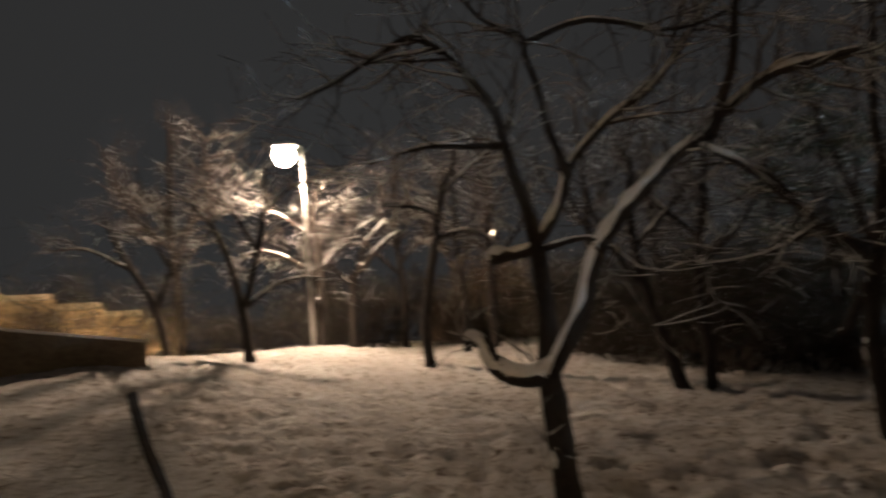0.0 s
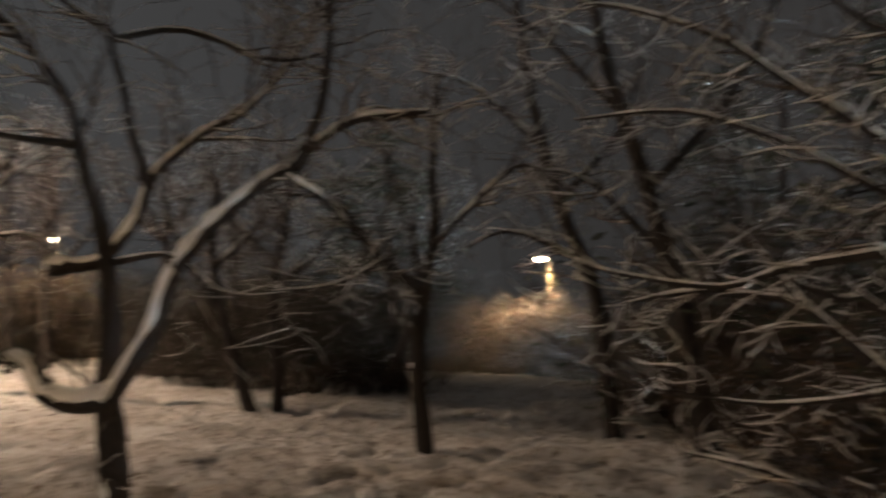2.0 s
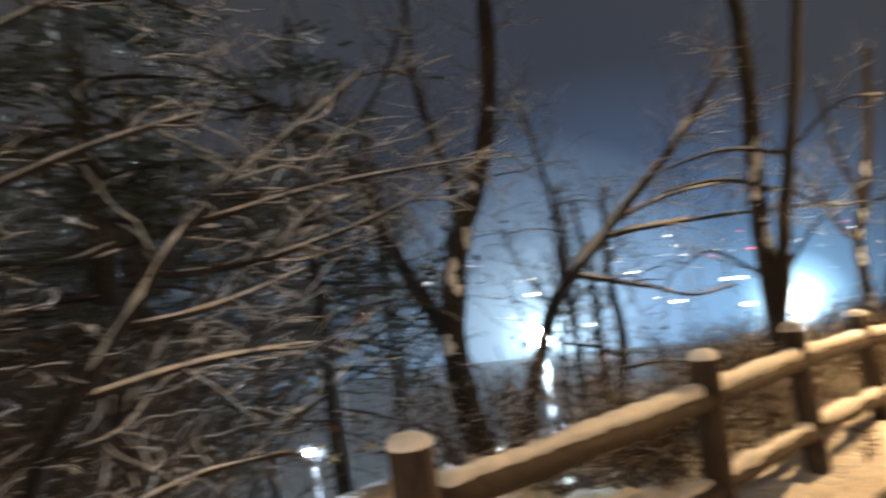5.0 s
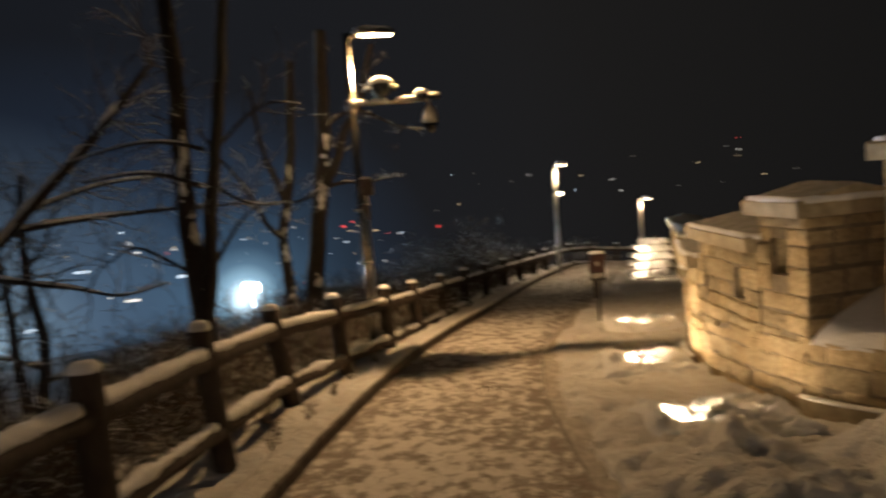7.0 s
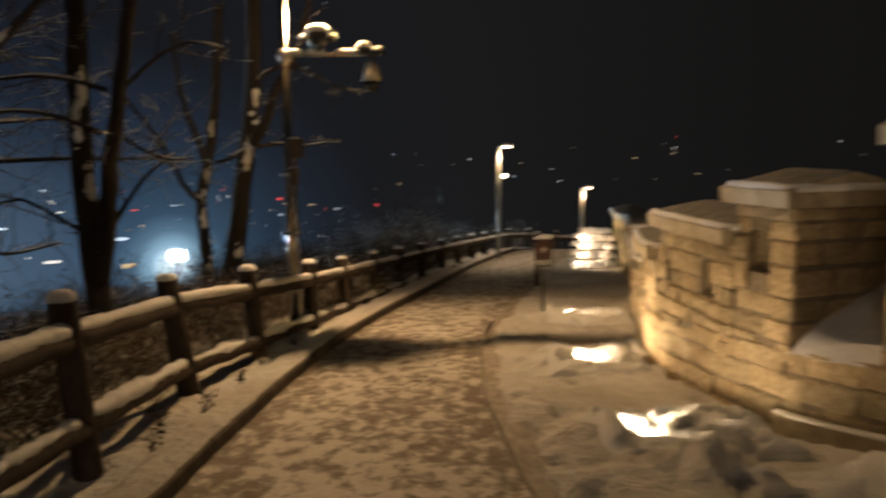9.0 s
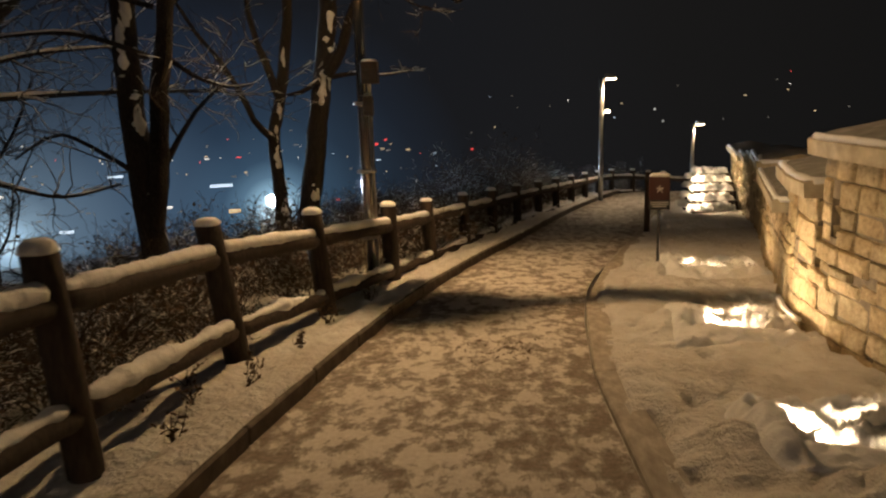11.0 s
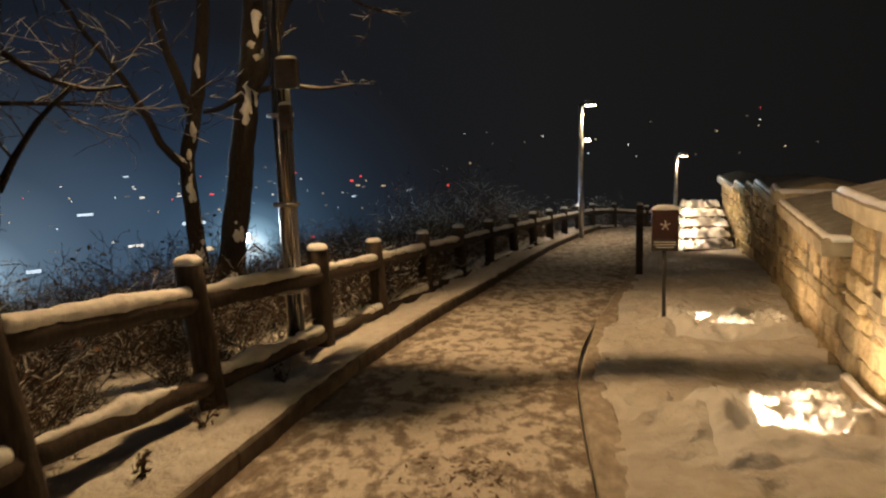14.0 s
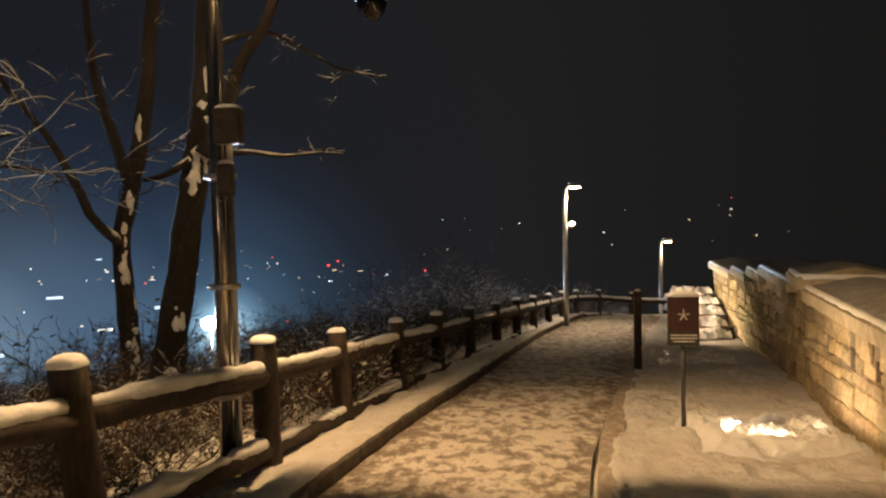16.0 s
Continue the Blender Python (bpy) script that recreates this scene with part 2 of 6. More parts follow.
t.links.new(wide.outputs[0], mul.inputs[7])
t.links.new(mul.outputs[2], b.inputs["Base Color"])
b.inputs["Roughness"].default_value = 0.8
bump(t, b, noise_at(t, 3.2, 6, rough=0.65), 0.9, 0.20)
bump(t, b, noise_at(t, 35, 3), 0.4, 0.012)

# the walked path: packed snow over brown paving, worn through in patches and along both margins
TRODDEN, t, b = material("trodden_snow")
across = t.nodes.new("ShaderNodeSeparateXYZ")
spot_c = t.nodes.new("ShaderNodeTexCoord")
t.links.new(spot_c.outputs["UV"], across.inputs[0])
margin = ramp(t, across.outputs["X"], [(0.0, (0.20, 0.20, 0.20)), (0.10, (0.42, 0.42, 0.42)), (0.30, (0.58, 0.58, 0.58)), (0.78, (0.58, 0.58, 0.58)), (0.93, (0.40, 0.40, 0.40)), (1.0, (0.34, 0.34, 0.34))])
blend = t.nodes.new("ShaderNodeMath")
blend.operation = "MULTIPLY_ADD"
blend.inputs[1].default_value = 0.30
t.links.new(margin.outputs[0], blend.inputs[0])
t.links.new(noise_at(t, 6.5, 9, stretch=(1.2, 0.78, 1), rough=0.68), blend.inputs[2])
scuff = t.nodes.new("ShaderNodeMath")
scuff.operation = "MULTIPLY_ADD"
scuff.inputs[1].default_value = 0.16
t.links.new(noise_at(t, 0.9, 3), scuff.inputs[0])
t.links.new(blend.outputs[0], scuff.inputs[2])
patch = ramp(t, scuff.outputs[0], [(0.655, (0, 0, 0)), (0.705, (0.34, 0.34, 0.34)), (0.738, (0.46, 0.46, 0.46)), (0.758, (1, 1, 1))])
dirty = ramp(t, noise_at(t, 26, 6, rough=0.7), [(0.3, (0.15, 0.118, 0.09)), (0.55, (0.28, 0.228, 0.182)), (0.72, (0.42, 0.362, 0.305))])
packed = ramp(t, noise_at(t, 30, 5, rough=0.65), [(0.3, (0.62, 0.575, 0.52)), (0.7, (0.84, 0.81, 0.77))])
t.links.new(mixed(t, patch.outputs[0], dirty.outputs[0], packed.outputs[0]), b.inputs["Base Color"])
b.inputs["Roughness"].default_value = 0.62
bump(t, b, patch.outputs[0], 0.55, 0.018)
bump(t, b, noise_at(t, 55, 5, rough=0.7), 0.6, 0.010)

# hewn granite: each block its own tone, pitted and stained at real size
STONE, t, b = material("rough_granite")
geo = t.nodes.new("ShaderNodeNewGeometry")


def noise_in_place(tree, source, scale, detail, rough):
    n = tree.nodes.new("ShaderNodeTexNoise")
    n.inputs["Scale"].default_value, n.inputs["Detail"].default_value, n.inputs["Roughness"].default_value = scale, detail, rough
    tree.links.new(source, n.inputs["Vector"])
    return n.outputs["Fac"]


def multiplied(tree, a, c):
    n = tree.nodes.new("ShaderNodeMix")
    n.data_type, n.blend_type = "RGBA", "MULTIPLY"
    n.inputs[0].default_value = 1
    tree.links.new(a, n.inputs[6])
    tree.links.new(c, n.inputs[7])
    return n.outputs[2]


grainy = ramp(t, noise_in_place(t, geo.outputs["Position"], 24, 7, 0.68), [(0.28, (0.20, 0.155, 0.095)), (0.46, (0.38, 0.312, 0.205)), (0.60, (0.48, 0.40, 0.272)), (0.78, (0.61, 0.52, 0.365))])
stain = ramp(t, noise_in_place(t, geo.outputs["Position"], 3.2, 4, 0.6), [(0.32, (0.70, 0.66, 0.58)), (0.55, (1.0, 1.0, 1.0)), (0.75, (1.12, 1.08, 1.0))])
info = t.nodes.new("ShaderNodeObjectInfo")
tone = ramp(t, info.outputs["Random"], [(0.0, (0.66, 0.64, 0.60)), (0.25, (0.90, 0.90, 0.86)), (0.5, (1.0, 0.93, 0.82)), (0.75, (1.05, 1.04, 1.0)), (1.0, (1.28, 1.22, 1.12))])
t.links.new(multiplied(t, multiplied(t, grainy.outputs[0], stain.outputs[0]), tone.outputs[0]), b.inputs["Base Color"])
b.inputs["Roughness"].default_value = 0.9
bump(t, b, noise_in_place(t, geo.outputs["Position"], 11, 5, 0.6), 0.9, 0.045)
bump(t, b, noise_in_place(t, geo.outputs["Position"], 55, 5, 0.7), 0.8, 0.012)
MORTAR = simple("brown_mortar", [(0.3, (0.12, 0.095, 0.065)), (0.7, (0.25, 0.205, 0.145))], 14, 0.95, grain=(50, 0.6, 0.01))
COPING = simple("sawn_granite_coping", [(0.3, (0.30, 0.255, 0.175)), (0.7, (0.50, 0.43, 0.31))], 9, 0.85, grain=(60, 0.6, 0.008))
# snow on the wall tops, its dimness under grazing lamplight painted as grey
DIMMED_SNOW = simple("snow_dimmed_grey", [(0.3, (0.17, 0.165, 0.16)), (0.55, (0.25, 0.245, 0.24)), (0.75, (0.36, 0.355, 0.35))], 9, 0.8, grain=(40, 0.5, 0.008))
EDGING = simple("trodden_edging_stone", [(0.3, (0.28, 0.245, 0.205)), (0.5, (0.43, 0.388, 0.34)), (0.7, (0.62, 0.585, 0.54))], 11, 0.75, grain=(45, 0.5, 0.008), vary=0.04)
KERB = simple("kerb_granite", [(0.3, (0.065, 0.053, 0.042)), (0.5, (0.12, 0.10, 0.082)), (0.7, (0.21, 0.185, 0.16))], 5, 0.8, grain=(45, 0.5, 0.008), vary=0.12)
LOG = simple("weathered_log", [(0.25, (0.018, 0.012, 0.009)), (0.6, (0.052, 0.036, 0.025)), (0.85, (0.10, 0.072, 0.05))], 9, 0.85, grain=(30, 0.8, 0.012), stretch=(5, 5, 1))
BARK = simple("bark", [(0.25, (0.009, 0.007, 0.006)), (0.55, (0.028, 0.021, 0.017)), (0.85, (0.066, 0.051, 0.041))], 16, 0.95, grain=(24, 1.0, 0.035), stretch=(3, 3, 1))
TWIG = simple("twig_bark", [(0.3, (0.035, 0.026, 0.021)), (0.7, (0.085, 0.064, 0.05))], 10, 0.95, grain=None)
LEAF = simple("dark_needles", [(0.3, (0.018, 0.026, 0.014)), (0.7, (0.045, 0.055, 0.03))], 3, 0.8, grain=None)
DRY = simple("dry_leaves", [(0.3, (0.07, 0.045, 0.025)), (0.7, (0.17, 0.11, 0.06))], 6, 0.9, grain=None)
STEEL = simple("galvanised_steel", [(0.3, (0.30, 0.29, 0.28)), (0.7, (0.50, 0.49, 0.47))], 8, 0.30, metal=0.9, grain=(90, 0.1, 0.002))
POLISHED = simple("polished_steel", [(0.3, (0.34, 0.31, 0.27)), (0.7, (0.46, 0.43, 0.38))], 6, 0.20, metal=1.0, grain=(60, 0.12, 0.002), stretch=(3, 3, 0.4))
BROWN_METAL = simple("brown_painted_steel", [(0.3, (0.055, 0.04, 0.03)), (0.7, (0.10, 0.075, 0.055))], 12, 0.45, metal=0.4, grain=(80, 0.1, 0.002))
PLASTIC = simple("dark_plastic", [(0.3, (0.02, 0.02, 0.022)), (0.7, (0.05, 0.05, 0.052))], 12, 0.4, grain=(90, 0.1, 0.001))
PALE = simple("pale_plastic", [(0.3, (0.52, 0.50, 0.46)), (0.7, (0.68, 0.66, 0.62))], 8, 0.45, grain=(90, 0.1, 0.001))
MAROON = simple("maroon_sign_face", [(0.3, (0.034, 0.010, 0.008)), (0.7, (0.055, 0.016, 0.012))], 5, 0.5, grain=(120, 0.1, 0.001))
INK = simple("white_print", [(0.3, (0.62, 0.60, 0.56)), (0.7, (0.75, 0.73, 0.70))], 20, 0.6, grain=None)
GLASS = simple("dark_dome", [(0.3, (0.006, 0.006, 0.007)), (0.7, (0.012, 0.012, 0.013))], 5, 0.08, grain=None)
HEAD_A = glowing("lit_lamp_panel", (1.0, 0.78, 0.42), 30.0)
HEAD_D = glowing("lit_park_lamp", (1.0, 0.86, 0.66), 60.0)
HEAD_FAR = glowing("lit_far_lamp", (1.0, 0.80, 0.5), 22.0)
HEAD_COLD = glowing("lit_cold_lamp", (0.80, 0.92, 1.0), 30.0)
HEAD_HOUSE = glowing("lit_window", (1.0, 0.92, 0.78), 3.0)
FLOOD_LENS = glowing("lit_flood_lens", (1.0, 0.80, 0.5), 25.0)


# ---- building tools ----
class Mesh:
    """Gathers points and faces for one mesh."""

    def __init__(self):
        self.v, self.f = [], []

    def tube(self, pts, radii, sides=6, cap=True, squash=1.0):
        n0 = len(self.v)
        frame_x = None
        for i, p in enumerate(pts):
            a = pts[max(i - 1, 0)]
            c = pts[min(i + 1, len(pts) - 1)]
            d = (c - a).normalized() if (c - a).length > 1e-6 else Vector((0, 0, 1))
            if frame_x is None:
                frame_x = d.orthogonal().normalized()
            frame_x = (frame_x - d * frame_x.dot(d)).normalized()
            fy = d.cross(frame_x)
            for k in range(sides):
                a2 = 2 * math.pi * k / sides
                off = frame_x * math.cos(a2) + fy * math.sin(a2)
                off.z *= squash
                self.v.append(p + off * radii[i])
        for i in range(len(pts) - 1):
            for k in range(sides):
                a, c = n0 + i * sides + k, n0 + i * sides + (k + 1) % sides
                self.f.append((a, c, c + sides, a + sides))
        if cap:
            self.f.append(tuple(n0 + k for k in reversed(range(sides))))
            e = n0 + (len(pts) - 1) * sides
            self.f.append(tuple(e + k for k in range(sides)))

    def box(self, lo, hi, m=None):
        n0 = len(self.v)
        for x in (lo[0], hi[0]):
            for y in (lo[1], hi[1]):
                for z in (lo[2], hi[2]):
                    p = Vector((x, y, z))
                    self.v.append(m @ p if m else p)
        for q in ((0, 1, 3, 2), (4, 6, 7, 5), (0, 4, 5, 1), (2, 3, 7, 6), (0, 2, 6, 4), (1, 5, 7, 3)):
            self.f.append(tuple(n0 + i for i in q))

    def data(self, name, mat, smooth=True):
        me = bpy.data.meshes.new(name)
        me.from_pydata([tuple(p) for p in self.v], [], self.f)
        me.materials.append(mat)
        if smooth:
            me.polygons.foreach_set("use_smooth", [True] * len(me.polygons))
        me.update()
        return me


def part(name, mesh, mat, parent, label="", smooth=True, kind=""):
    me = mesh.data(name, mat, smooth) if isinstance(mesh, Mesh) else mesh
    ob = new(name, me)
    ob.parent = parent
    return tagged(ob, label, kind=kind)


def thing(name, x, y, z, label, category, group="", kind="", turn=0.0):
    ob = new(name)
    ob.empty_display_size = 0.1
    ob.matrix_world = pose(x, y, z, 0, 0, turn)
    return tagged(ob, label, category, group, kind)


def bevelled(lo, hi, width=0.01, segments=2):
    bm = bmesh.new()
    bmesh.ops.create_cube(bm, size=1)
    for v in bm.verts:
        v.co = Vector([lo[i] + (v.co[i] + 0.5) * (hi[i] - lo[i]) for i in range(3)])
    bmesh.ops.bevel(bm, geom=list(bm.edges), offset=width, segments=segments, profile=0.5, affect="EDGES")
    return bm


def bm_part(name, bm, mat, parent, label="", smooth=False):
    me = bpy.data.meshes.new(name)
    bm.to_mesh(me)
    bm.free()
    me.materials.append(mat)
    if smooth:
        me.polygons.foreach_set("use_smooth", [True] * len(me.polygons))
    ob = new(name, me)
    ob.parent = parent
    return tagged(ob, label)


def snow_lump(sx, sy, h, seed=0, rings=5, sides=12):
    """A soft cap of snow, flat underneath, on z = 0."""
    m = Mesh()
    rnd = random.Random(seed)
    off = rnd.uniform(0, 50)
    for i in range(rings):
        a = i / (rings - 1) * math.pi / 2
        r, z = math.cos(a * 0.98), math.sin(a)
        for k in range(sides):
            b2 = 2 * math.pi * k / sides
            j = 1 + 0.10 * noise.noise(Vector((math.cos(b2) * 1.5 + off, math.sin(b2) * 1.5, z)))
            ce, se = math.cos(b2), math.sin(b2)
            p = 0.75
            m.v.append(Vector((math.copysign(abs(ce) ** p, ce) * sx * r ** 0.6 * j, math.copysign(abs(se) ** p, se) * sy * r ** 0.6 * j, z * h * j)))
    for i in range(rings - 1):
        for k in range(sides):
            a, c = i * sides + k, i * sides + (k + 1) % sides
            m.f.append((a, c, c + sides, a + sides))
    m.f.append(tuple((rings - 1) * sides + k for k in range(sides)))
    m.f.append(tuple(reversed(range(sides))))
    return m


# ---- ground ----
def spread(lo, hi, fine, grow, far_lo, far_hi):
    mid = list(np.arange(lo, hi + 1e-6, fine))
    left, s, v = [], fine, lo
    while v > far_lo:
        s = min(s * grow, 220)
        v -= s
        left.append(v)
    right, s, v = [], fine, mid[-1]
    while v < far_hi:
        s = min(s * grow, 220)
        v += s
        right.append(v)
    return left[::-1] + mid + right


gx = [v for v in spread(-10.5, -2.7, 0.09, 1.07, -1500, -2.7) if v < -2.65] + list(np.arange(-2.6, 0.29, 0.06)) + [v for v in spread(0.3, 2.9, 0.034, 1.08, 0.3, 1500) if v > 0.299]
gy = [v for v in spread(-13.0, 2.3, 0.10, 1.06, -1500, 2.3) if v < 2.35] + list(np.arange(2.4, 9.99, 0.042)) + [v for v in spread(10.0, 15.0, 0.07, 1.055, 10.0, 1500) if v > 9.999]
gm = Mesh()
gm.v = [Vector((x, y, ground_z(x, y))) for y in gy for x in gx]
nx = len(gx)
gm.f = [(j * nx + i, j * nx + i + 1, (j + 1) * nx + i + 1, (j + 1) * nx + i) for j in range(len(gy) - 1) for i in range(nx - 1)]
ground = tagged(new("ground", gm.data("ground", GROUND)), "snow-covered ground falling away from a hilltop park path", "ground", kind="structure")

# the walked path
pm = Mesh()
ys = list(np.arange(-7, 3, 0.25)) + list(np.arange(3, PATH_END, 0.12))
cols = 30
for y in ys:
    a, c = kerb_x(y), edge_x(y)
    for i in range(cols + 1):
        x = a + (c - a) * i / cols
        v = Vector((x, y, 0))
        pm.v.append(Vector((x, y, lie(x, y) + 0.012 * noise.noise(v * 3) + 0.006 * noise.noise(v * 11))))
for j in range(len(ys) - 1):
    for i in range(cols):
        k = j * (cols + 1) + i
        pm.f.append((k, k + 1, k + cols + 2, k + cols + 1))
pave = pm.data("pavement", TRODDEN)
pave.uv_layers.new(name="across").data.foreach_set("uv", [w for lp in pave.loops for w in (lp.vertex_index % (cols + 1) / cols, 0.0)])
path = tagged(new("pavement", pave), "footpath of trodden, scuffed snow over brown paving", "path", kind="structure")

# ---- kerb and edging ----
def kerb_run(name, label, xs, width, top, step, y0, y1, mat, wob):
    root = thing(name, 0, 0, 0, label, "kerb", kind="structure")
    y = y0
    shape = None
    bm = bevelled((-width / 2, -0.5, -0.2), (width / 2, 0.5, 0.0), 0.012, 1)
    shape = bpy.data.meshes.new("kerb_stone")
    bm.to_mesh(shape)
    bm.free()
    shape.materials.append(mat)
    rnd = random.Random(5)
    while y < y1:
        L = step * rnd.uniform(0.92, 1.06)
        ya, yb = y, y + L - 0.008
        p, q = Vector((xs(ya), ya, lie(xs(ya), ya))), Vector((xs(yb), yb, lie(xs(yb), yb)))
        c, d = (p + q) / 2, q - p
        ob = new("kerb_stone", shape)
        ob.parent = root
        ob.matrix_local = Matrix.Translation((c.x, c.y, c.z + top + rnd.uniform(-wob, wob))) @ pose(0, 0, 0, math.degrees(math.atan2(d.z, d.y)), 0, -math.degrees(math.atan2(d.x, d.y))) @ Matrix.Diagonal((1, d.length, 1, 1))
        y += L
    return root


kerb_run("kerb", "low granite kerb dusted with snow between fence and path", lambda y: kerb_x(y) - 0.10, 0.22, 0.105, 1.0, -6.5, PATH_END, KERB, 0.004)
kerb_run("edging", "flush pale stone edging between path and snowy verge", lambda y: edge_x(y) + 0.100, 0.19, 0.004, 2.2, -6.5, PATH_END, EDGING, 0.003)

# snow lying on the kerb's top
m = Mesh()
ys = list(np.arange(-6.4, PATH_END - 0.1, 0.09))
for y in ys:
    y = float(y)
    c = kerb_x(y) - 0.10
    lip = 0.085 + 0.03 * noise.noise(Vector((y * 2.6, 3, 0))) + 0.015 * noise.noise(Vector((y * 9, 5, 0)))
    for dx, dz in ((-0.2, -0.02), (-0.10, 0.02), (0.0, 0.022), (lip - 0.015, 0.016), (lip, -0.004)):
        m.v.append(Vector((c + dx, y, lie(c, y) + 0.105 + dz + 0.008 * noise.noise(Vector((c + dx, y, 0)) * 6))))
for j in range(len(ys) - 1):
    for i in range(4):
        k = j * 5 + i
        m.f.append((k, k + 1, k + 6, k + 5))
tagged(new("kerb_snow", m.data("kerb_snow", GROUND)), "ragged strip of snow along the kerb's top", "snow", kind="stuff")


# ---- log fence ----
POSTS = [(-2.10, 1.20), (-2.05, 3.45), (-2.02, 5.03), (-2.02, 6.86), (-1.78, 8.30), (-1.57, 10.18), (-1.30, 11.64), (-1.00, 13.38), (-0.68, 15.15),
         (-0.28, 16.9), (0.16, 18.6), (0.60, 20.2), (1.05, 21.8), (1.52, 23.4), (2.02, 25.0), (2.58, 26.5), (3.4, 27.7), (4.5, 28.3), (5.7, 28.6), (6.9, 28.8)]


TOP_Y = [1.0, 3.4, 5.03, 6.86, 8.3, 10.18, 11.64, 13.38, 15.15, 22]
TOP_H = [1.09, 1.09, 1.08, 1.02, 0.97, 0.895, 0.85, 0.82, 0.79, 0.78]
LEAN = {2: 0.10, 3: 0.17, 4: 0.12, 5: 0.02, 6: 0.07, 7: 0.05, 8: 0.03}


def post_top(x, y):
    return lie(x, y) + float(np.interp(y, TOP_Y, TOP_H))


def post_lean(i):
    return LEAN.get(i, 0.02)


def build_fence():
    root = thing("fence", -2.1, 1.2, lie(-2.1, 1.2), "dark round-log post and rail fence capped with snow", "fence")
    inv = root.matrix_world.inverted()
    rnd = random.Random(3)

    def shifted(m):
        m.v = [inv @ p for p in m.v]
        return m

    for i, (x, y) in enumerate(POSTS):
        z0, z1 = ground_z(x, y) - 0.25, post_top(x, y) - 0.02
        m = Mesh()
        lean = Vector((-post_lean(i), rnd.uniform(-0.015, 0.015), 0))
        n = 7
        pts = [Vector((x, y, z0 + (z1 - z0) * k / n)) + lean * (k / n) for k in range(n + 1)]
        r = 0.083 * rnd.uniform(0.95, 1.06)
        m.tube(pts + [pts[-1] + Vector((0, 0, 0.012))], [r * (1.06 - 0.06 * k / n + rnd.uniform(-0.025, 0.025)) for k in range(n + 1)] + [r * 0.86], 12)
        p = part("post", shifted(m), LOG, root)
        c = snow_lump(r * 1.0, r * 1.0, (0.046 if y < 10 else 0.034) + 0.008 * (i % 3), i, 7, 16)
        c.v = [v + pts[-1] + Vector((0, 0, 0.008)) for v in c.v]
        part("snow_cap", shifted(c), CLUMP, p, "rounded cap of fresh snow")
    for i in range(len(POSTS) - 1):
        a, c = Vector((*POSTS[i], 0)), Vector((*POSTS[i + 1], 0))
        for hgt, rad in ((0.80, 0.066), (0.29, 0.060)):
            p = Vector((a.x - post_lean(i) * hgt, a.y, post_top(a.x, a.y) - 1.045 + hgt))
            q = Vector((c.x - post_lean(i + 1) * hgt, c.y, post_top(c.x, c.y) - 1.045 + hgt))
            m = Mesh()
            n = 12
            pts = [p.lerp(q, 0.02 + 0.96 * k / n) + Vector((0, 0, 0.006 * math.sin(k * 1.3 + i))) for k in range(n + 1)]
            radii = [rad * (1 + rnd.uniform(-0.03, 0.03)) for _ in pts]
            m.tube(pts, radii, 10)
            rail = part("rail", shifted(m), LOG, root)
            # snow lying along the rail, broken here and there
            m = Mesh()
            n2 = 70
            run_p, run_r = [], []
            for k in range(n2 + 1):
                f = 0.04 + 0.92 * k / n2
                w = p.lerp(q, f)
                g = noise.noise(Vector((w.x * 2.2, w.y * 2.2, hgt * 9 + i))) * 0.5 + noise.noise(Vector((w.x * 9, w.y * 9, hgt * 7))) * 0.25
                amount = min(max(0.95 + g * 0.8, 0), 1.25)
                if hgt < 0.5:
                    amount = min(max(0.75 + g * 1.6, 0), 1.3)
                if amount > 0.25:
                    run_p.append(w + Vector((0, 0, rad * 0.72 + 0.016 * amount)))
                    run_r.append(0.056 * amount * (1 + 0.12 * noise.noise(w * 23)))
                elif len(run_p) > 2:
                    m.tube(run_p, [run_r[0] * 0.3] + run_r[1:-1] + [run_r[-1] * 0.3], 10, squash=0.85)
                    run_p, run_r = [], []
                else:
                    run_p, run_r = [], []
            if len(run_p) > 2:
                m.tube(run_p, [run_r[0] * 0.3] + run_r[1:-1] + [run_r[-1] * 0.3], 10, squash=0.85)
            if m.v:
                part("snow", shifted(m), CLUMP, rail, "thick line of snow along the log")
    return root


build_fence()


# ---- the fortress parapet ----
# (start, end, top of coping, loopholes as (middle, width, sill, height))
MERLONS = [(-1.0, 1.0, 2.05, [(0.0, 0.3, 1.2, 0.36)]), (1.4, 5.24, 1.67, [(4.46, 0.34, 0.76, 0.42), (2.4, 0.3, 0.85, 0.4)]), (5.78, 6.36, 1.26, [(6.12, 0.20, 0.60, 0.30)]),
           (6.40, 7.80, 0.94, [(6.80, 0.20, 0.30, 0.28), (7.55, 0.16, 0.20, 0.28)]), (7.92, 9.16, 0.61, [(8.55, 0.18, 0.0, 0.28)]),
           (9.70, 12.32, 0.21, [(10.35, 0.18, -0.40, 0.26), (11.05, 0.16, -0.42, 0.26), (11.8, 0.16, -0.45, 0.26)]), (12.85, 13.62, 0.27, [(13.2, 0.16, -0.5, 0.26)]),
           (13.80, 16.12, 0.14, [(14.4, 0.16, -0.5, 0.26), (15.3, 0.16, -0.55, 0.26)]), (16.2, 17.35, 0.02, [(16.8, 0.16, -0.65, 0.26)]),
           (17.6, 19.2, -0.10, [(18.3, 0.16, -0.75, 0.26)]), (19.5, 22.5, -0.24, [(20.4, 0.16, -0.9, 0.26), (21.5, 0.16, -0.95, 0.26)])]
THICK = 0.86


def wall_dir(y):
    d = Vector((wall_x(y + 0.12) - wall_x(y - 0.12), 0.24, 0)).normalized()
    return d, Vector((d.y, -d.x, 0))


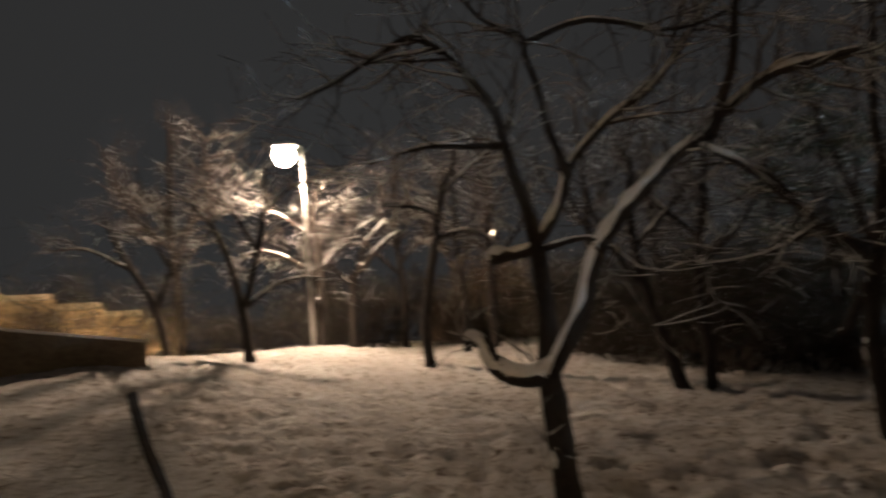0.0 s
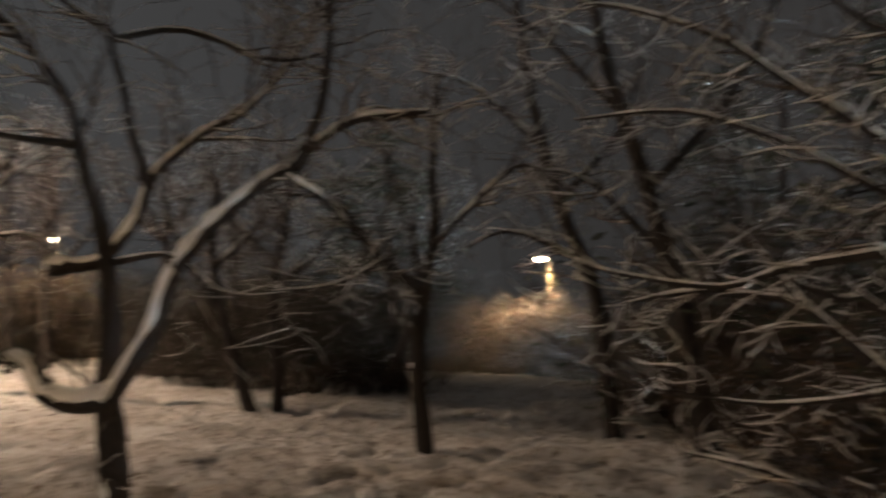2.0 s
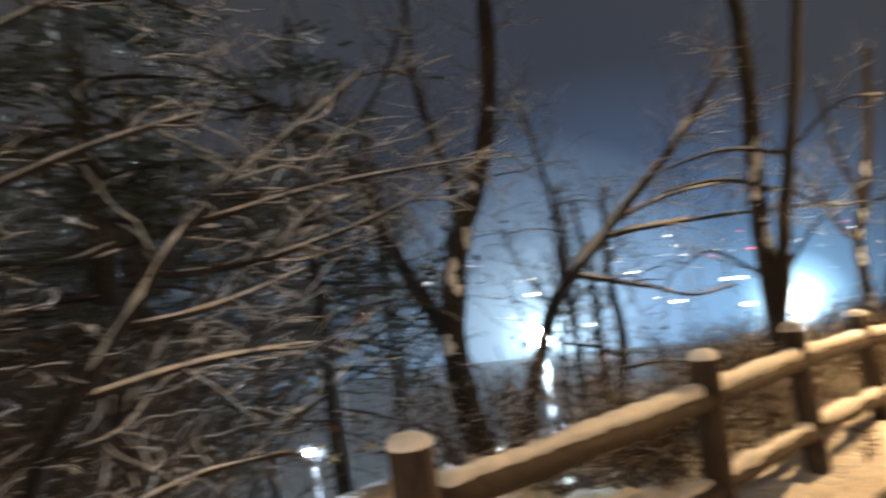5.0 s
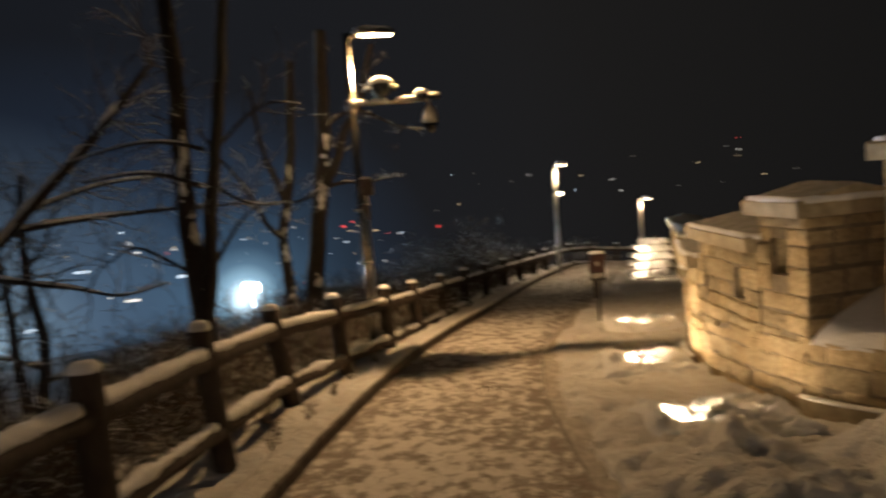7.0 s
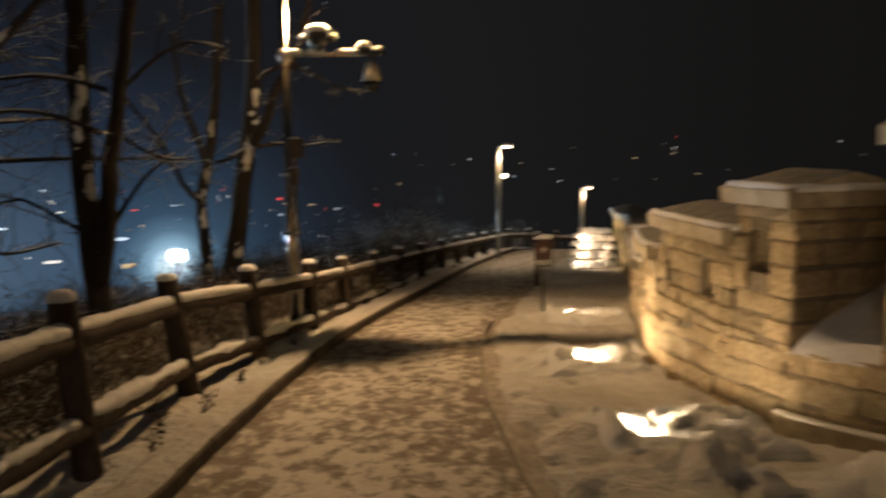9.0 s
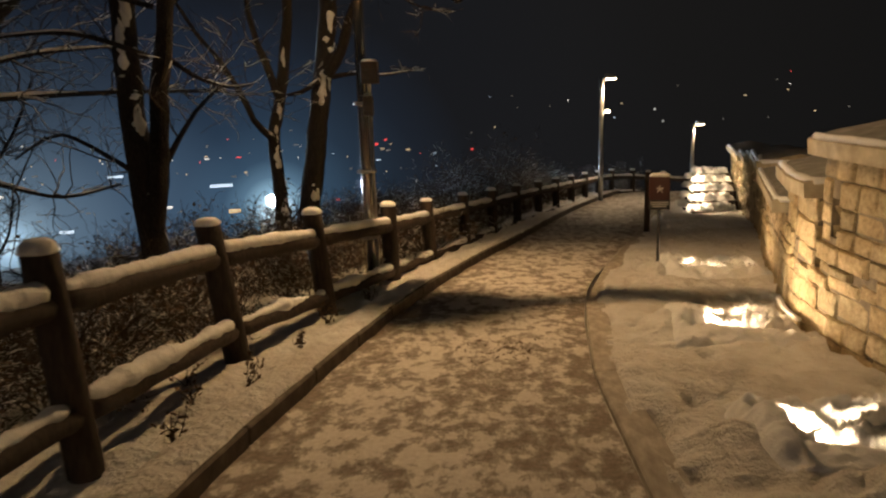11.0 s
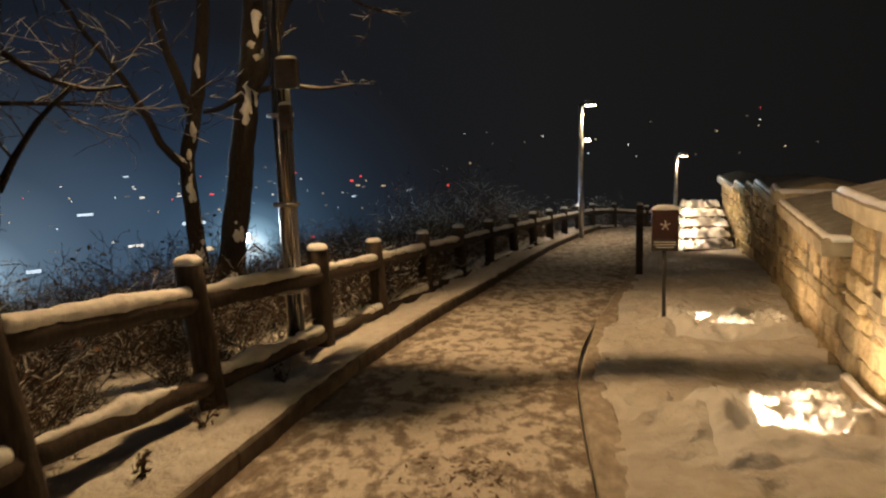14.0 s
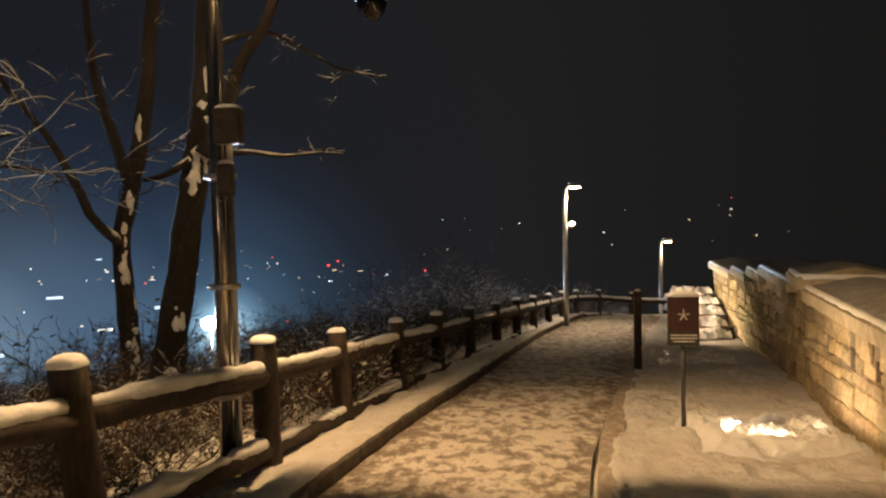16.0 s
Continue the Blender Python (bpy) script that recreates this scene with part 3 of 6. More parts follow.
def wall_at(y, depth=0.0):
    d, nrm = wall_dir(y)
    return Vector((wall_x(y), y, 0)) + nrm * depth


def base_z(y):
    return lie(wall_x(y) - 0.4, y)


def core_block(m, ya, yb, z0, z1, inset=0.025):
    n = max(1, int((yb - ya) / 0.3))
    n0 = len(m.v)
    for k in range(n + 1):
        y = ya + (yb - ya) * k / n
        lo = z0(y) if callable(z0) else z0
        hi = z1(y) if callable(z1) else z1
        for dep, z in ((inset, lo), (inset, hi), (THICK - inset, hi), (THICK - inset, lo)):
            p = wall_at(y, dep)
            m.v.append(Vector((p.x, p.y, z)))
    for k in range(n):
        for c in range(4):
            a, b2 = n0 + k * 4 + c, n0 + k * 4 + (c + 1) % 4
            m.f.append((a, b2, b2 + 4, a + 4))
    m.f.append((n0 + 3, n0 + 2, n0 + 1, n0))
    e = n0 + n * 4
    m.f.append((e, e + 1, e + 2, e + 3))


def crenel_floor(y):
    return base_z(y) + (0.58 if y < 7 else 0.52)


def brick_shape(seed):
    """A rough-hewn block of unit size with a worn, slightly bulging face, its face towards -x."""
    rnd = random.Random(seed)
    bm = bmesh.new()
    c = 0.055
    back = [bm.verts.new((1, y, z)) for y, z in ((0, 0), (1, 0), (1, 1), (0, 1))]
    rim = [bm.verts.new((0.16, y + rnd.uniform(-0.015, 0.015), z + rnd.uniform(-0.02, 0.02))) for y, z in ((0, 0), (1, 0), (1, 1), (0, 1))]
    face = [bm.verts.new((rnd.uniform(0.0, 0.10), y + rnd.uniform(-0.02, 0.02), z + rnd.uniform(-0.02, 0.02))) for y, z in ((c, c * 1.5), (1 - c, c * 1.5), (1 - c, 1 - c * 1.5), (c, 1 - c * 1.5))]
    mid = bm.verts.new((rnd.uniform(-0.03, 0.02), rnd.uniform(0.3, 0.7), rnd.uniform(0.3, 0.7)))
    for k in range(4):
        n = (k + 1) % 4
        bm.faces.new((back[k], back[n], rim[n], rim[k]))
        bm.faces.new((rim[k], rim[n], face[n], face[k]))
        bm.faces.new((face[k], face[n], mid))
    bm.faces.new(back[::-1])
    bmesh.ops.recalc_face_normals(bm, faces=list(bm.faces))
    me = bpy.data.meshes.new("brick")
    bm.to_mesh(me)
    bm.free()
    me.materials.append(STONE)
    return me


BRICKS = [brick_shape(k) for k in range(8)]


def build_wall():
    root = thing("wall_parapet", wall_x(8), 8, base_z(8), "stepped fortress parapet of rough yellowish granite blocks with loopholes", "wall", kind="structure")
    inv = root.matrix_world.inverted()
    core = Mesh()
    y0, y1 = MERLONS[0][0], MERLONS[-1][1]
    core_block(core, y0, y1, lambda y: base_z(y) - 0.5, crenel_floor)
    rnd = random.Random(11)
    count = 0
    far = Mesh()

    def lay(ya, yb, za, zb, end=None):
        """One block: between ya and yb along the wall, za to zb high; end: a return face at a merlon's near end."""
        nonlocal count
        if yb - ya < 0.05 or zb - za < 0.05:
            return
        d, nrm = wall_dir((ya + yb) / 2)
        p, q = wall_at(ya), wall_at(yb)
        g = 0.0045
        depth = 0.16
        drop = rnd.uniform(-0.026, 0.014)
        along = (q - p).normalized()
        out = Vector((along.y, -along.x, 0))
        L = (q - p).length - 2 * g
        o = p + along * g + out * drop
        ob_m = Matrix(((out.x * depth, along.x * L, 0, o.x), (out.y * depth, along.y * L, 0, o.y), (0, 0, zb - za - 2 * g, za + g), (0, 0, 0, 1)))
        shape = rnd.choice(BRICKS)
        if ya > 17.4:
            n0 = len(far.v)
            far.v += [inv @ (ob_m @ v.co) for v in shape.vertices]
            far.f += [tuple(n0 + i for i in f.vertices) for f in shape.polygons]
            return
        ob = new("brick", shape)
        ob.parent = root
        ob.matrix_local = inv @ ob_m
        count += 1

    def course_lines(z0, z1, h):
        zs = [z0]
        while zs[-1] < z1 - 0.09:
            zs.append(min(zs[-1] + h * rnd.uniform(0.72, 1.3), z1))
        if z1 - zs[-1] > 0.001:
            zs[-1] = z1
        return zs

    # lower wall: courses follow the fall of the ground
    rise = 0.0
    while rise < 0.66:
        h = 0.18 * rnd.uniform(0.9, 1.15)
        y = y0 + rnd.uniform(-0.2, 0)
        while y < y1:
            L = rnd.choice((rnd.uniform(0.17, 0.26), rnd.uniform(0.26, 0.42), rnd.uniform(0.3, 0.48)))
            yb = min(y + L, y1)
            top = crenel_floor((y + yb) / 2)
            za = base_z((y + yb) / 2) - 0.12 + rise
            lay(max(y, y0), yb, za, min(za + h, top))
            y += L
        rise += h
    for (a, b2, top, holes) in MERLONS:
        under = top - 0.17
        cuts = sorted(holes)
        # core round the loopholes
        edge = a
        for (c, w, sill, hh) in cuts:
            core_block(core, edge, c - w / 2, lambda y: crenel_floor(y) - 0.03, under)
            if sill > crenel_floor(c) + 0.02:
                core_block(core, c - w / 2, c + w / 2, lambda y: crenel_floor(y) - 0.03, sill)
            core_block(core, c - w / 2, c + w / 2, sill + hh, under)
            # splayed far jamb, leaving a narrow slit
            jamb = Mesh()
            n0 = 0
            for z in (sill - 0.01, sill + hh + 0.01):
                for y2, d2 in ((c + w / 2 + 0.02, 0.035), (c - w * 0.18, 0.36), (c - w * 0.18, THICK - 0.06), (c + w / 2 + 0.02, THICK - 0.06)):
                    p = wall_at(y2, d2)
                    jamb.v.append(inv @ Vector((p.x, p.y, z)))
            jamb.f += [(0, 1, 2, 3), (7, 6, 5, 4), (0, 4, 5, 1), (1, 5, 6, 2), (2, 6, 7, 3), (3, 7, 4, 0)]
            part("jamb", jamb, STONE, root, "splayed loophole jamb", smooth=False)
            edge = c + w / 2
        core_block(core, edge, b2, lambda y: crenel_floor(y) - 0.03, under)
        # blocks of the merlon
        lines = course_lines(crenel_floor(b2) - 0.05, under, 0.17)
        for za, zb in zip(lines, lines[1:]):
            y = a
            while y < b2 - 0.02:
                L = rnd.choice((rnd.uniform(0.15, 0.24), rnd.uniform(0.24, 0.38), rnd.uniform(0.26, 0.42)))
                yb = y + L if y + L < b2 - 0.14 else b2
                spans = [(y, yb)]
                for (c, w, sill, hh) in cuts:
                    if zb > sill + 0.03 and za < sill + hh - 0.03:
                        nxt = []
                        for s0, s1 in spans:
                            if s1 <= c - w / 2 or s0 >= c + w / 2:
                                nxt.append((s0, s1))
                            else:
                                nxt += [(s0, c - w / 2), (c + w / 2, s1)]
                        spans = nxt
                for s0, s1 in spans:
                    lay(s0, s1, max(za, crenel_floor((s0 + s1) / 2)), zb)
                y = yb
            # blocks on the near end of the merlon
            d, nrm = wall_dir(a)
            w0 = 0.0
            while w0 < THICK - 0.02 and a > 0:
                w1 = min(w0 + rnd.uniform(0.22, 0.4), THICK)
                p = wall_at(a, w0 + 0.006)
                depth = 0.14
                o = p - d * 0.012
                ob_m = Matrix(((d.x * depth, nrm.x * (w1 - w0 - 0.012), 0, o.x), (d.y * depth, nrm.y * (w1 - w0 - 0.012), 0, o.y), (0, 0, zb - za - 0.018, za + 0.009), (0, 0, 0, 1)))
                ob = new("brick", rnd.choice(BRICKS))
                ob.parent = root
                ob.matrix_local = inv @ ob_m
                w0 = w1
        # coping slab and the snow on it
        slab, snow = Mesh(), Mesh()
        n = max(2, int((b2 - a) / 0.4))
        prof = [(-0.10, -0.17), (-0.11, -0.06), (-0.085, -0.045), (THICK / 2, 0.06), (THICK + 0.05, -0.045), (THICK + 0.08, -0.06), (THICK + 0.07, -0.17)]
        for mesh, pr, ea, eb in ((slab, prof, a - 0.05, b2 + 0.05),):
            for k in range(n + 1):
                y = ea + (eb - ea) * k / n
                for dep, dz in pr:
                    p = wall_at(min(max(y, a), b2), dep) + wall_dir(min(max(y, a), b2))[0] * (y - min(max(y, a), b2))
                    mesh.v.append(inv @ Vector((p.x, p.y, top + dz)))
            s = len(pr)
            for k in range(n):
                for c in range(s):
                    i, j = k * s + c, k * s + (c + 1) % s
                    mesh.f.append((i, j, j + s, i + s))
            mesh.f.append(tuple(reversed(range(s))))
            mesh.f.append(tuple(n * s + c for c in range(s)))
        cap = part("coping", slab, COPING, root, "sawn granite coping slab", smooth=False)
        n = max(6, int((b2 - a) / 0.09))
        q = 11
        for k in range(n + 1):
            y = a - 0.045 + (b2 - a + 0.09) * k / n
            yc = min(max(y, a), b2)
            for c in range(q + 1):
                dep = -0.095 + (THICK + 0.155) * c / q
                edge_d = min(c, q - c) / q * (THICK + 0.13)
                edge_l = min(k, n - k) / n * (b2 - a + 0.09)
                hgt = 0.022 * min(1, (edge_d / 0.05)) * min(1, (edge_l / 0.05)) if edge_d > 0 and edge_l > 0 else 0.0
                p = wall_at(yc, dep) + wall_dir(yc)[0] * (y - yc)
                hgt *= 1 + 0.25 * noise.noise(Vector((p.x * 4, p.y * 4, 0)))
                snow.v.append(inv @ Vector((p.x, p.y, top - 0.047 + hgt + 0.107 * (1 - abs(2 * c / q - 1)))))
        for k in range(n):
            for c in range(q):
                i = k * (q + 1) + c
                snow.f.append((i, i + 1, i + q + 2, i + q + 1))
        part("snow_layer", snow, DIMMED_SNOW, cap, "thin snow on the slab, painted grey for the grazing light")
        rim = Mesh()
        run = [(a - 0.035, THICK + 0.03), (a - 0.035, THICK * 0.5), (a - 0.035, -0.02)] if a > 0 else []
        corners = [wall_at(a, d2) + wall_dir(a)[0] * (y2 - a) for y2, d2 in run]
        n = max(4, int((b2 - a) / 0.12))
        corners += [wall_at(a + (b2 - a) * k / n, -0.062) for k in range(n + 1)]
        pts = [corners[0]]
        for p in corners[1:]:
            s = max(1, int((p - pts[-1]).length / 0.07))
            o = pts[-1]
            pts += [o.lerp(p, (k + 1) / s) for k in range(s)]
        pts = [inv @ Vector((p.x, p.y, top - 0.04 + 0.006 * noise.noise(p * 5))) for p in pts]
        rim.tube(pts, [0.033 * (1 + 0.3 * noise.noise(p * 6)) for p in pts], 8, squash=0.95)
        part("snow_lip", rim, CLUMP, cap, "white lip of snow along the slab's edge")
    # sloping snow in the crenels
    for (a, b2, *_), (c, *_) in zip(MERLONS, MERLONS[1:]):
        if c - b2 < 0.15:
            continue
        m = Mesh()
        n = 10
        for k in range(n + 1):
            y = b2 - 0.01 + (c - b2 + 0.02) * k / n
            for i in range(9):
                dep = 0.01 + (THICK - 0.04) * i / 8
                p = wall_at(y, dep)
                z = crenel_floor(y) + 0.02 + (0.42 if y < 7 else 0.12) * (i / 8) ** 0.85 + 0.02 * noise.noise(p * 5)
                m.v.append(inv @ Vector((p.x, p.y, z if i else z - 0.04)))
        for k in range(n):
            for i in range(8):
                j = k * 9 + i
                m.f.append((j, j + 1, j + 10, j + 9))
        part("snow_drift", m, SNOW, root, "snow drifted into the gap between merlons")
    core.v = [inv @ p for p in core.v]
    part("core", core, MORTAR, root, "dark mortar joints", smooth=False)
    if far.v:
        part("brick_rows", far, STONE, root, smooth=False, kind="stuff")


# ---- lamps ----
def street_lamp(x, y, height, turn, label, head_mat, reach=0.42, pole_r=0.065, group="", glare_ball=0.0, deep=0.034, metal=None, second=0.0):
    z = ground_z(x, y) - 0.05
    root = thing("street_lamp", x, y, z, label, "street lamp", group, turn=turn)
    m = Mesh()
    m.tube([Vector((0, 0, 0)), Vector((0, 0, height * 0.3)), Vector((0, 0, height))], [pole_r, pole_r, pole_r * 0.85], 14)
    metal = metal or STEEL
    part("pole", m, metal, root)
    m = Mesh()
    m.tube([Vector((0, 0, -0.02)), Vector((0, 0, 0.10)), Vector((0, 0, 0.12))], [pole_r * 1.9, pole_r * 1.9, pole_r * 1.2], 14)
    part("base_collar", m, metal, root)
    m = Mesh()
    m.tube([Vector((0, 0, height - 0.06)), Vector((reach * 0.5, 0, height))], [0.028, 0.028], 8)
    part("arm", m, metal, root)
    head = bm_part("head", bevelled((reach * 0.25, -0.11, height - 0.02), (reach * 1.5, 0.11, height + 0.05), 0.02), STEEL, root, "flat lamp head")
    bm_part("lens", bevelled((reach * 0.42, -0.085, height - deep), (reach * 1.44, 0.085, height - 0.018), 0.004, 1), head_mat, head, "glowing lamp panel")
    # glowing ball added below the head, sized to the lamp's glare
    if glare_ball:
        m = Mesh()
        turns = [math.pi * k / 12 for k in range(1, 12)]
        m.tube([Vector((reach * 0.93, 0, height - deep - glare_ball * 0.8 - glare_ball * math.cos(a))) for a in turns], [glare_ball * math.sin(a) for a in turns], 20)
        part("glare_ball", m, head_mat, head, "glowing ball standing in for the lamp's glare")
    if second:
        m = Mesh()
        m.tube([Vector((0, 0, height * second)), Vector((0.13, 0, height * second + 0.02))], [0.018, 0.018], 8)
        bracket = part("bracket", m, metal, root)
        bm_part("spotlight", bevelled((0.10, -0.05, height * second - 0.03), (0.22, 0.05, height * second + 0.05), 0.012), head_mat, bracket, "small lit lamp halfway up the pole")
    s = snow_lump(reach * 0.6, 0.10, 0.05, int(abs(x) * 10))
    s.v = [v + Vector((reach * 0.88, 0, height + 0.048)) for v in s.v]
    part("snow_cap", s, CLUMP, head, "snow on the lamp head")
    return root, Vector((x, y, z)) + Matrix.Rotation(radians(turn), 3, "Z") @ Vector((reach * 0.93, 0, height - deep - 0.03))


def light_below(place, energy, color, cone=150, soft=0.07, tilt=(0.0, 0.0), blend=0.6):
    return lamp("lamp_light", "SPOT", look(place, place + Vector((tilt[0], tilt[1], -1))), energy, color, cone=cone, blend=blend, soft=soft)


POLE = (-1.75, 9.88)
lamp_a, at = street_lamp(*POLE, 4.28, 24, "tall steel street lamp carrying cameras, lit, beside the fence", HEAD_A, pole_r=0.056, metal=POLISHED)
light_below(at, LAMP_A, WARM, 138, 0.06, (0.42, -0.50), 0.5)
lamp("lamp_light", "POINT", Matrix.Translation(at - Vector((0, 0, 0.02))), LAMP_A * 0.16, WARM, soft=0.08)
lb, at = street_lamp(1.91, 23.1, 3.45, 0, "steel street lamp with a lit head at the bend", HEAD_FAR, reach=0.25, group="lamps down the path", deep=0.055, second=0.74)
light_below(at, LAMP_B, LED)
lc, at = street_lamp(5.88, 30.5, 2.92, 0, "steel street lamp with a lit head at the bend", HEAD_FAR, reach=0.25, group="lamps down the path", deep=0.045)
light_below(at, LAMP_B, LED)
ld, at = street_lamp(-8.1, -18.9, 5.4, -24, "bright park street lamp among bare snowy trees", HEAD_D, reach=0.5, pole_r=0.05, glare_ball=0.29, group="park lamps")
lamp("lamp_light", "POINT", Matrix.Translation(at - Vector((0, 0, 0.62))), LAMP_D, ROSE, soft=0.12)
lf, at = street_lamp(-18.5, -24.2, 4.4, 250, "distant park street lamp with a warm lit head", HEAD_FAR, group="park lamps", deep=0.16, pole_r=0.045, metal=BROWN_METAL)
light_below(at, LAMP_F, WARM)
le, at = street_lamp(-28.8, -9.2, 5.8, 250, "distant park street lamp with a warm lit head", HEAD_FAR, group="park lamps", deep=0.16, pole_r=0.045, metal=BROWN_METAL)
light_below(at, LAMP_E, LED)
lh, at = street_lamp(2.75, -1.4, 4.4, 160, "steel street lamp at the park end of the path, lit", HEAD_A, group="lamps down the path")
light_below(at, LAMP_H, ROSE, 105, 0.08, (-1.35, 0.1), 0.7)


def floodlight(x, y, energy, lift):
    z = ground_z(x, y) + lift
    d, nrm = wall_dir(y + 0.1)
    turn = math.degrees(math.atan2(nrm.y, nrm.x))
    root = thing("floodlight", x, y, z, "small black ground floodlight half buried in snow, lit", "floodlight", "floodlights along the wall", turn=turn)
    bm_part("housing", bevelled((-0.07, -0.13, -0.09), (0.0, 0.13, 0.03), 0.012), PLASTIC, root)
    bm_part("lens", bevelled((0.0, -0.11, -0.05), (0.006, 0.11, 0.02), 0.002, 1), FLOOD_LENS, root, "glowing lens")
    s = snow_lump(0.11, 0.20, 0.11, int(y * 7))
    s.v = [v + Vector((-0.075, 0, -0.01)) for v in s.v]
    part("snow_cap", s, CLUMP, root, "snow heaped over the housing")
    eye = root.matrix_world @ Vector((0.05, 0, 0.085))
    lamp("flood_light", "AREA", look(eye, root.matrix_world @ Vector((1.0, 0.25 if y > 18 else 0.0, 0.15))), energy, LED, size=(0.30, 0.04), spread=170)


for fx, fy, fr in FLOODS:
    floodlight(fx, fy, FLOOD * (0.9 if fy < 3 else 0.9 if fy < 7 else 1.5 if fy < 10 else 1.0), fr)

# the scraped trough in front of each floodlight: a crisp bank behind it, broken crust within, a near-side bank added to
# cut off the beam
def rough_snow(fx, fy):
    m = Mesh()
    x0, x1, y0, y1 = -0.42, min(wall_x(fy) - fx - 0.02, 1.15), -0.85, 0.62
    nx2, ny2 = int((x1 - x0) / 0.018), int((y1 - y0) / 0.018)
    for j in range(ny2 + 1):
        for i in range(nx2 + 1):
            u, w = x0 + (x1 - x0) * i / nx2, y0 + (y1 - y0) * j / ny2
            x, y = fx + u, fy + w
            p = Vector((x, y, 0))
            inside = min(1.0, min(i, nx2 - i + 4) / nx2 * 5, min(j, ny2 - j) / ny2 * 5)
            fade = step01(0.05, 0.9, inside + 0.25 * noise.noise(p * 3.0))
            q2 = p + Vector((0.10 * noise.noise(p * 3), 0.10 * noise.noise(p * 3 + Vector((9, 2, 0))), 0))
            ridge = max(0.0, 1 - abs(noise.noise(Vector((q2.x * 3.4 + q2.y * 2.2, q2.y * 6.5, fx)))) * 2.6)
            fine = max(0.0, 1 - abs(noise.noise(Vector((q2.x * 13, q2.y * 15, fy)))) * 2.0)
            crust = 0.105 * ridge ** 2.0 + 0.035 * fine ** 1.5 + 0.03 * noise.noise(p * 2.6)
            # the near bank, added to shade the ground, falls away from the lamp towards the foot of the wall
            edge_w = -0.24 - 0.30 * max(u, 0.0) + 0.07 * noise.noise(p * 4.5) + 0.02 * noise.noise(p * 15)
            edge_u = -0.03 + 0.05 * noise.noise(p * 5.0 + Vector((3, 3, 0)))
            bank = max(step01(0.0, 0.05, edge_w - w) * step01(1.05, 0.1, u) * step01(-0.75, -0.35, w), 1.75 * step01(0.0, 0.06, edge_u - u) * step01(-0.42, -0.15, u) * step01(0.45, 0.2, w) * step01(-0.7, -0.3, w))
            lumpy = 0.105 + 0.05 * noise.noise(p * 4.0) + 0.022 * noise.noise(p * 14)
            z = lie(x, y) - 0.012 + fade * (max(0.0, 1 - bank) * (0.012 + crust) + bank * (lumpy - prints(x, y))) - (1 - fade) * 0.06
            m.v.append(Vector((x, y, z)))
    for j in range(ny2):
        for i in range(nx2):
            k = j * (nx2 + 1) + i
            m.f.append((k, k + 1, k + nx2 + 2, k + nx2 + 1))
    tagged(new("rough_snow", m.data("rough_snow", SNOW)), "broken crusted snow glaring in a floodlight's beam", "snow", "broken snow by the floodlights", kind="stuff")


for fx, fy, fr in FLOODS:
    if 5 < fy < 18:
        rough_snow(fx, fy)

# ---- cameras and boxes on the lamp pole ----
az = ground_z(*POLE)
arm_z = 2.59


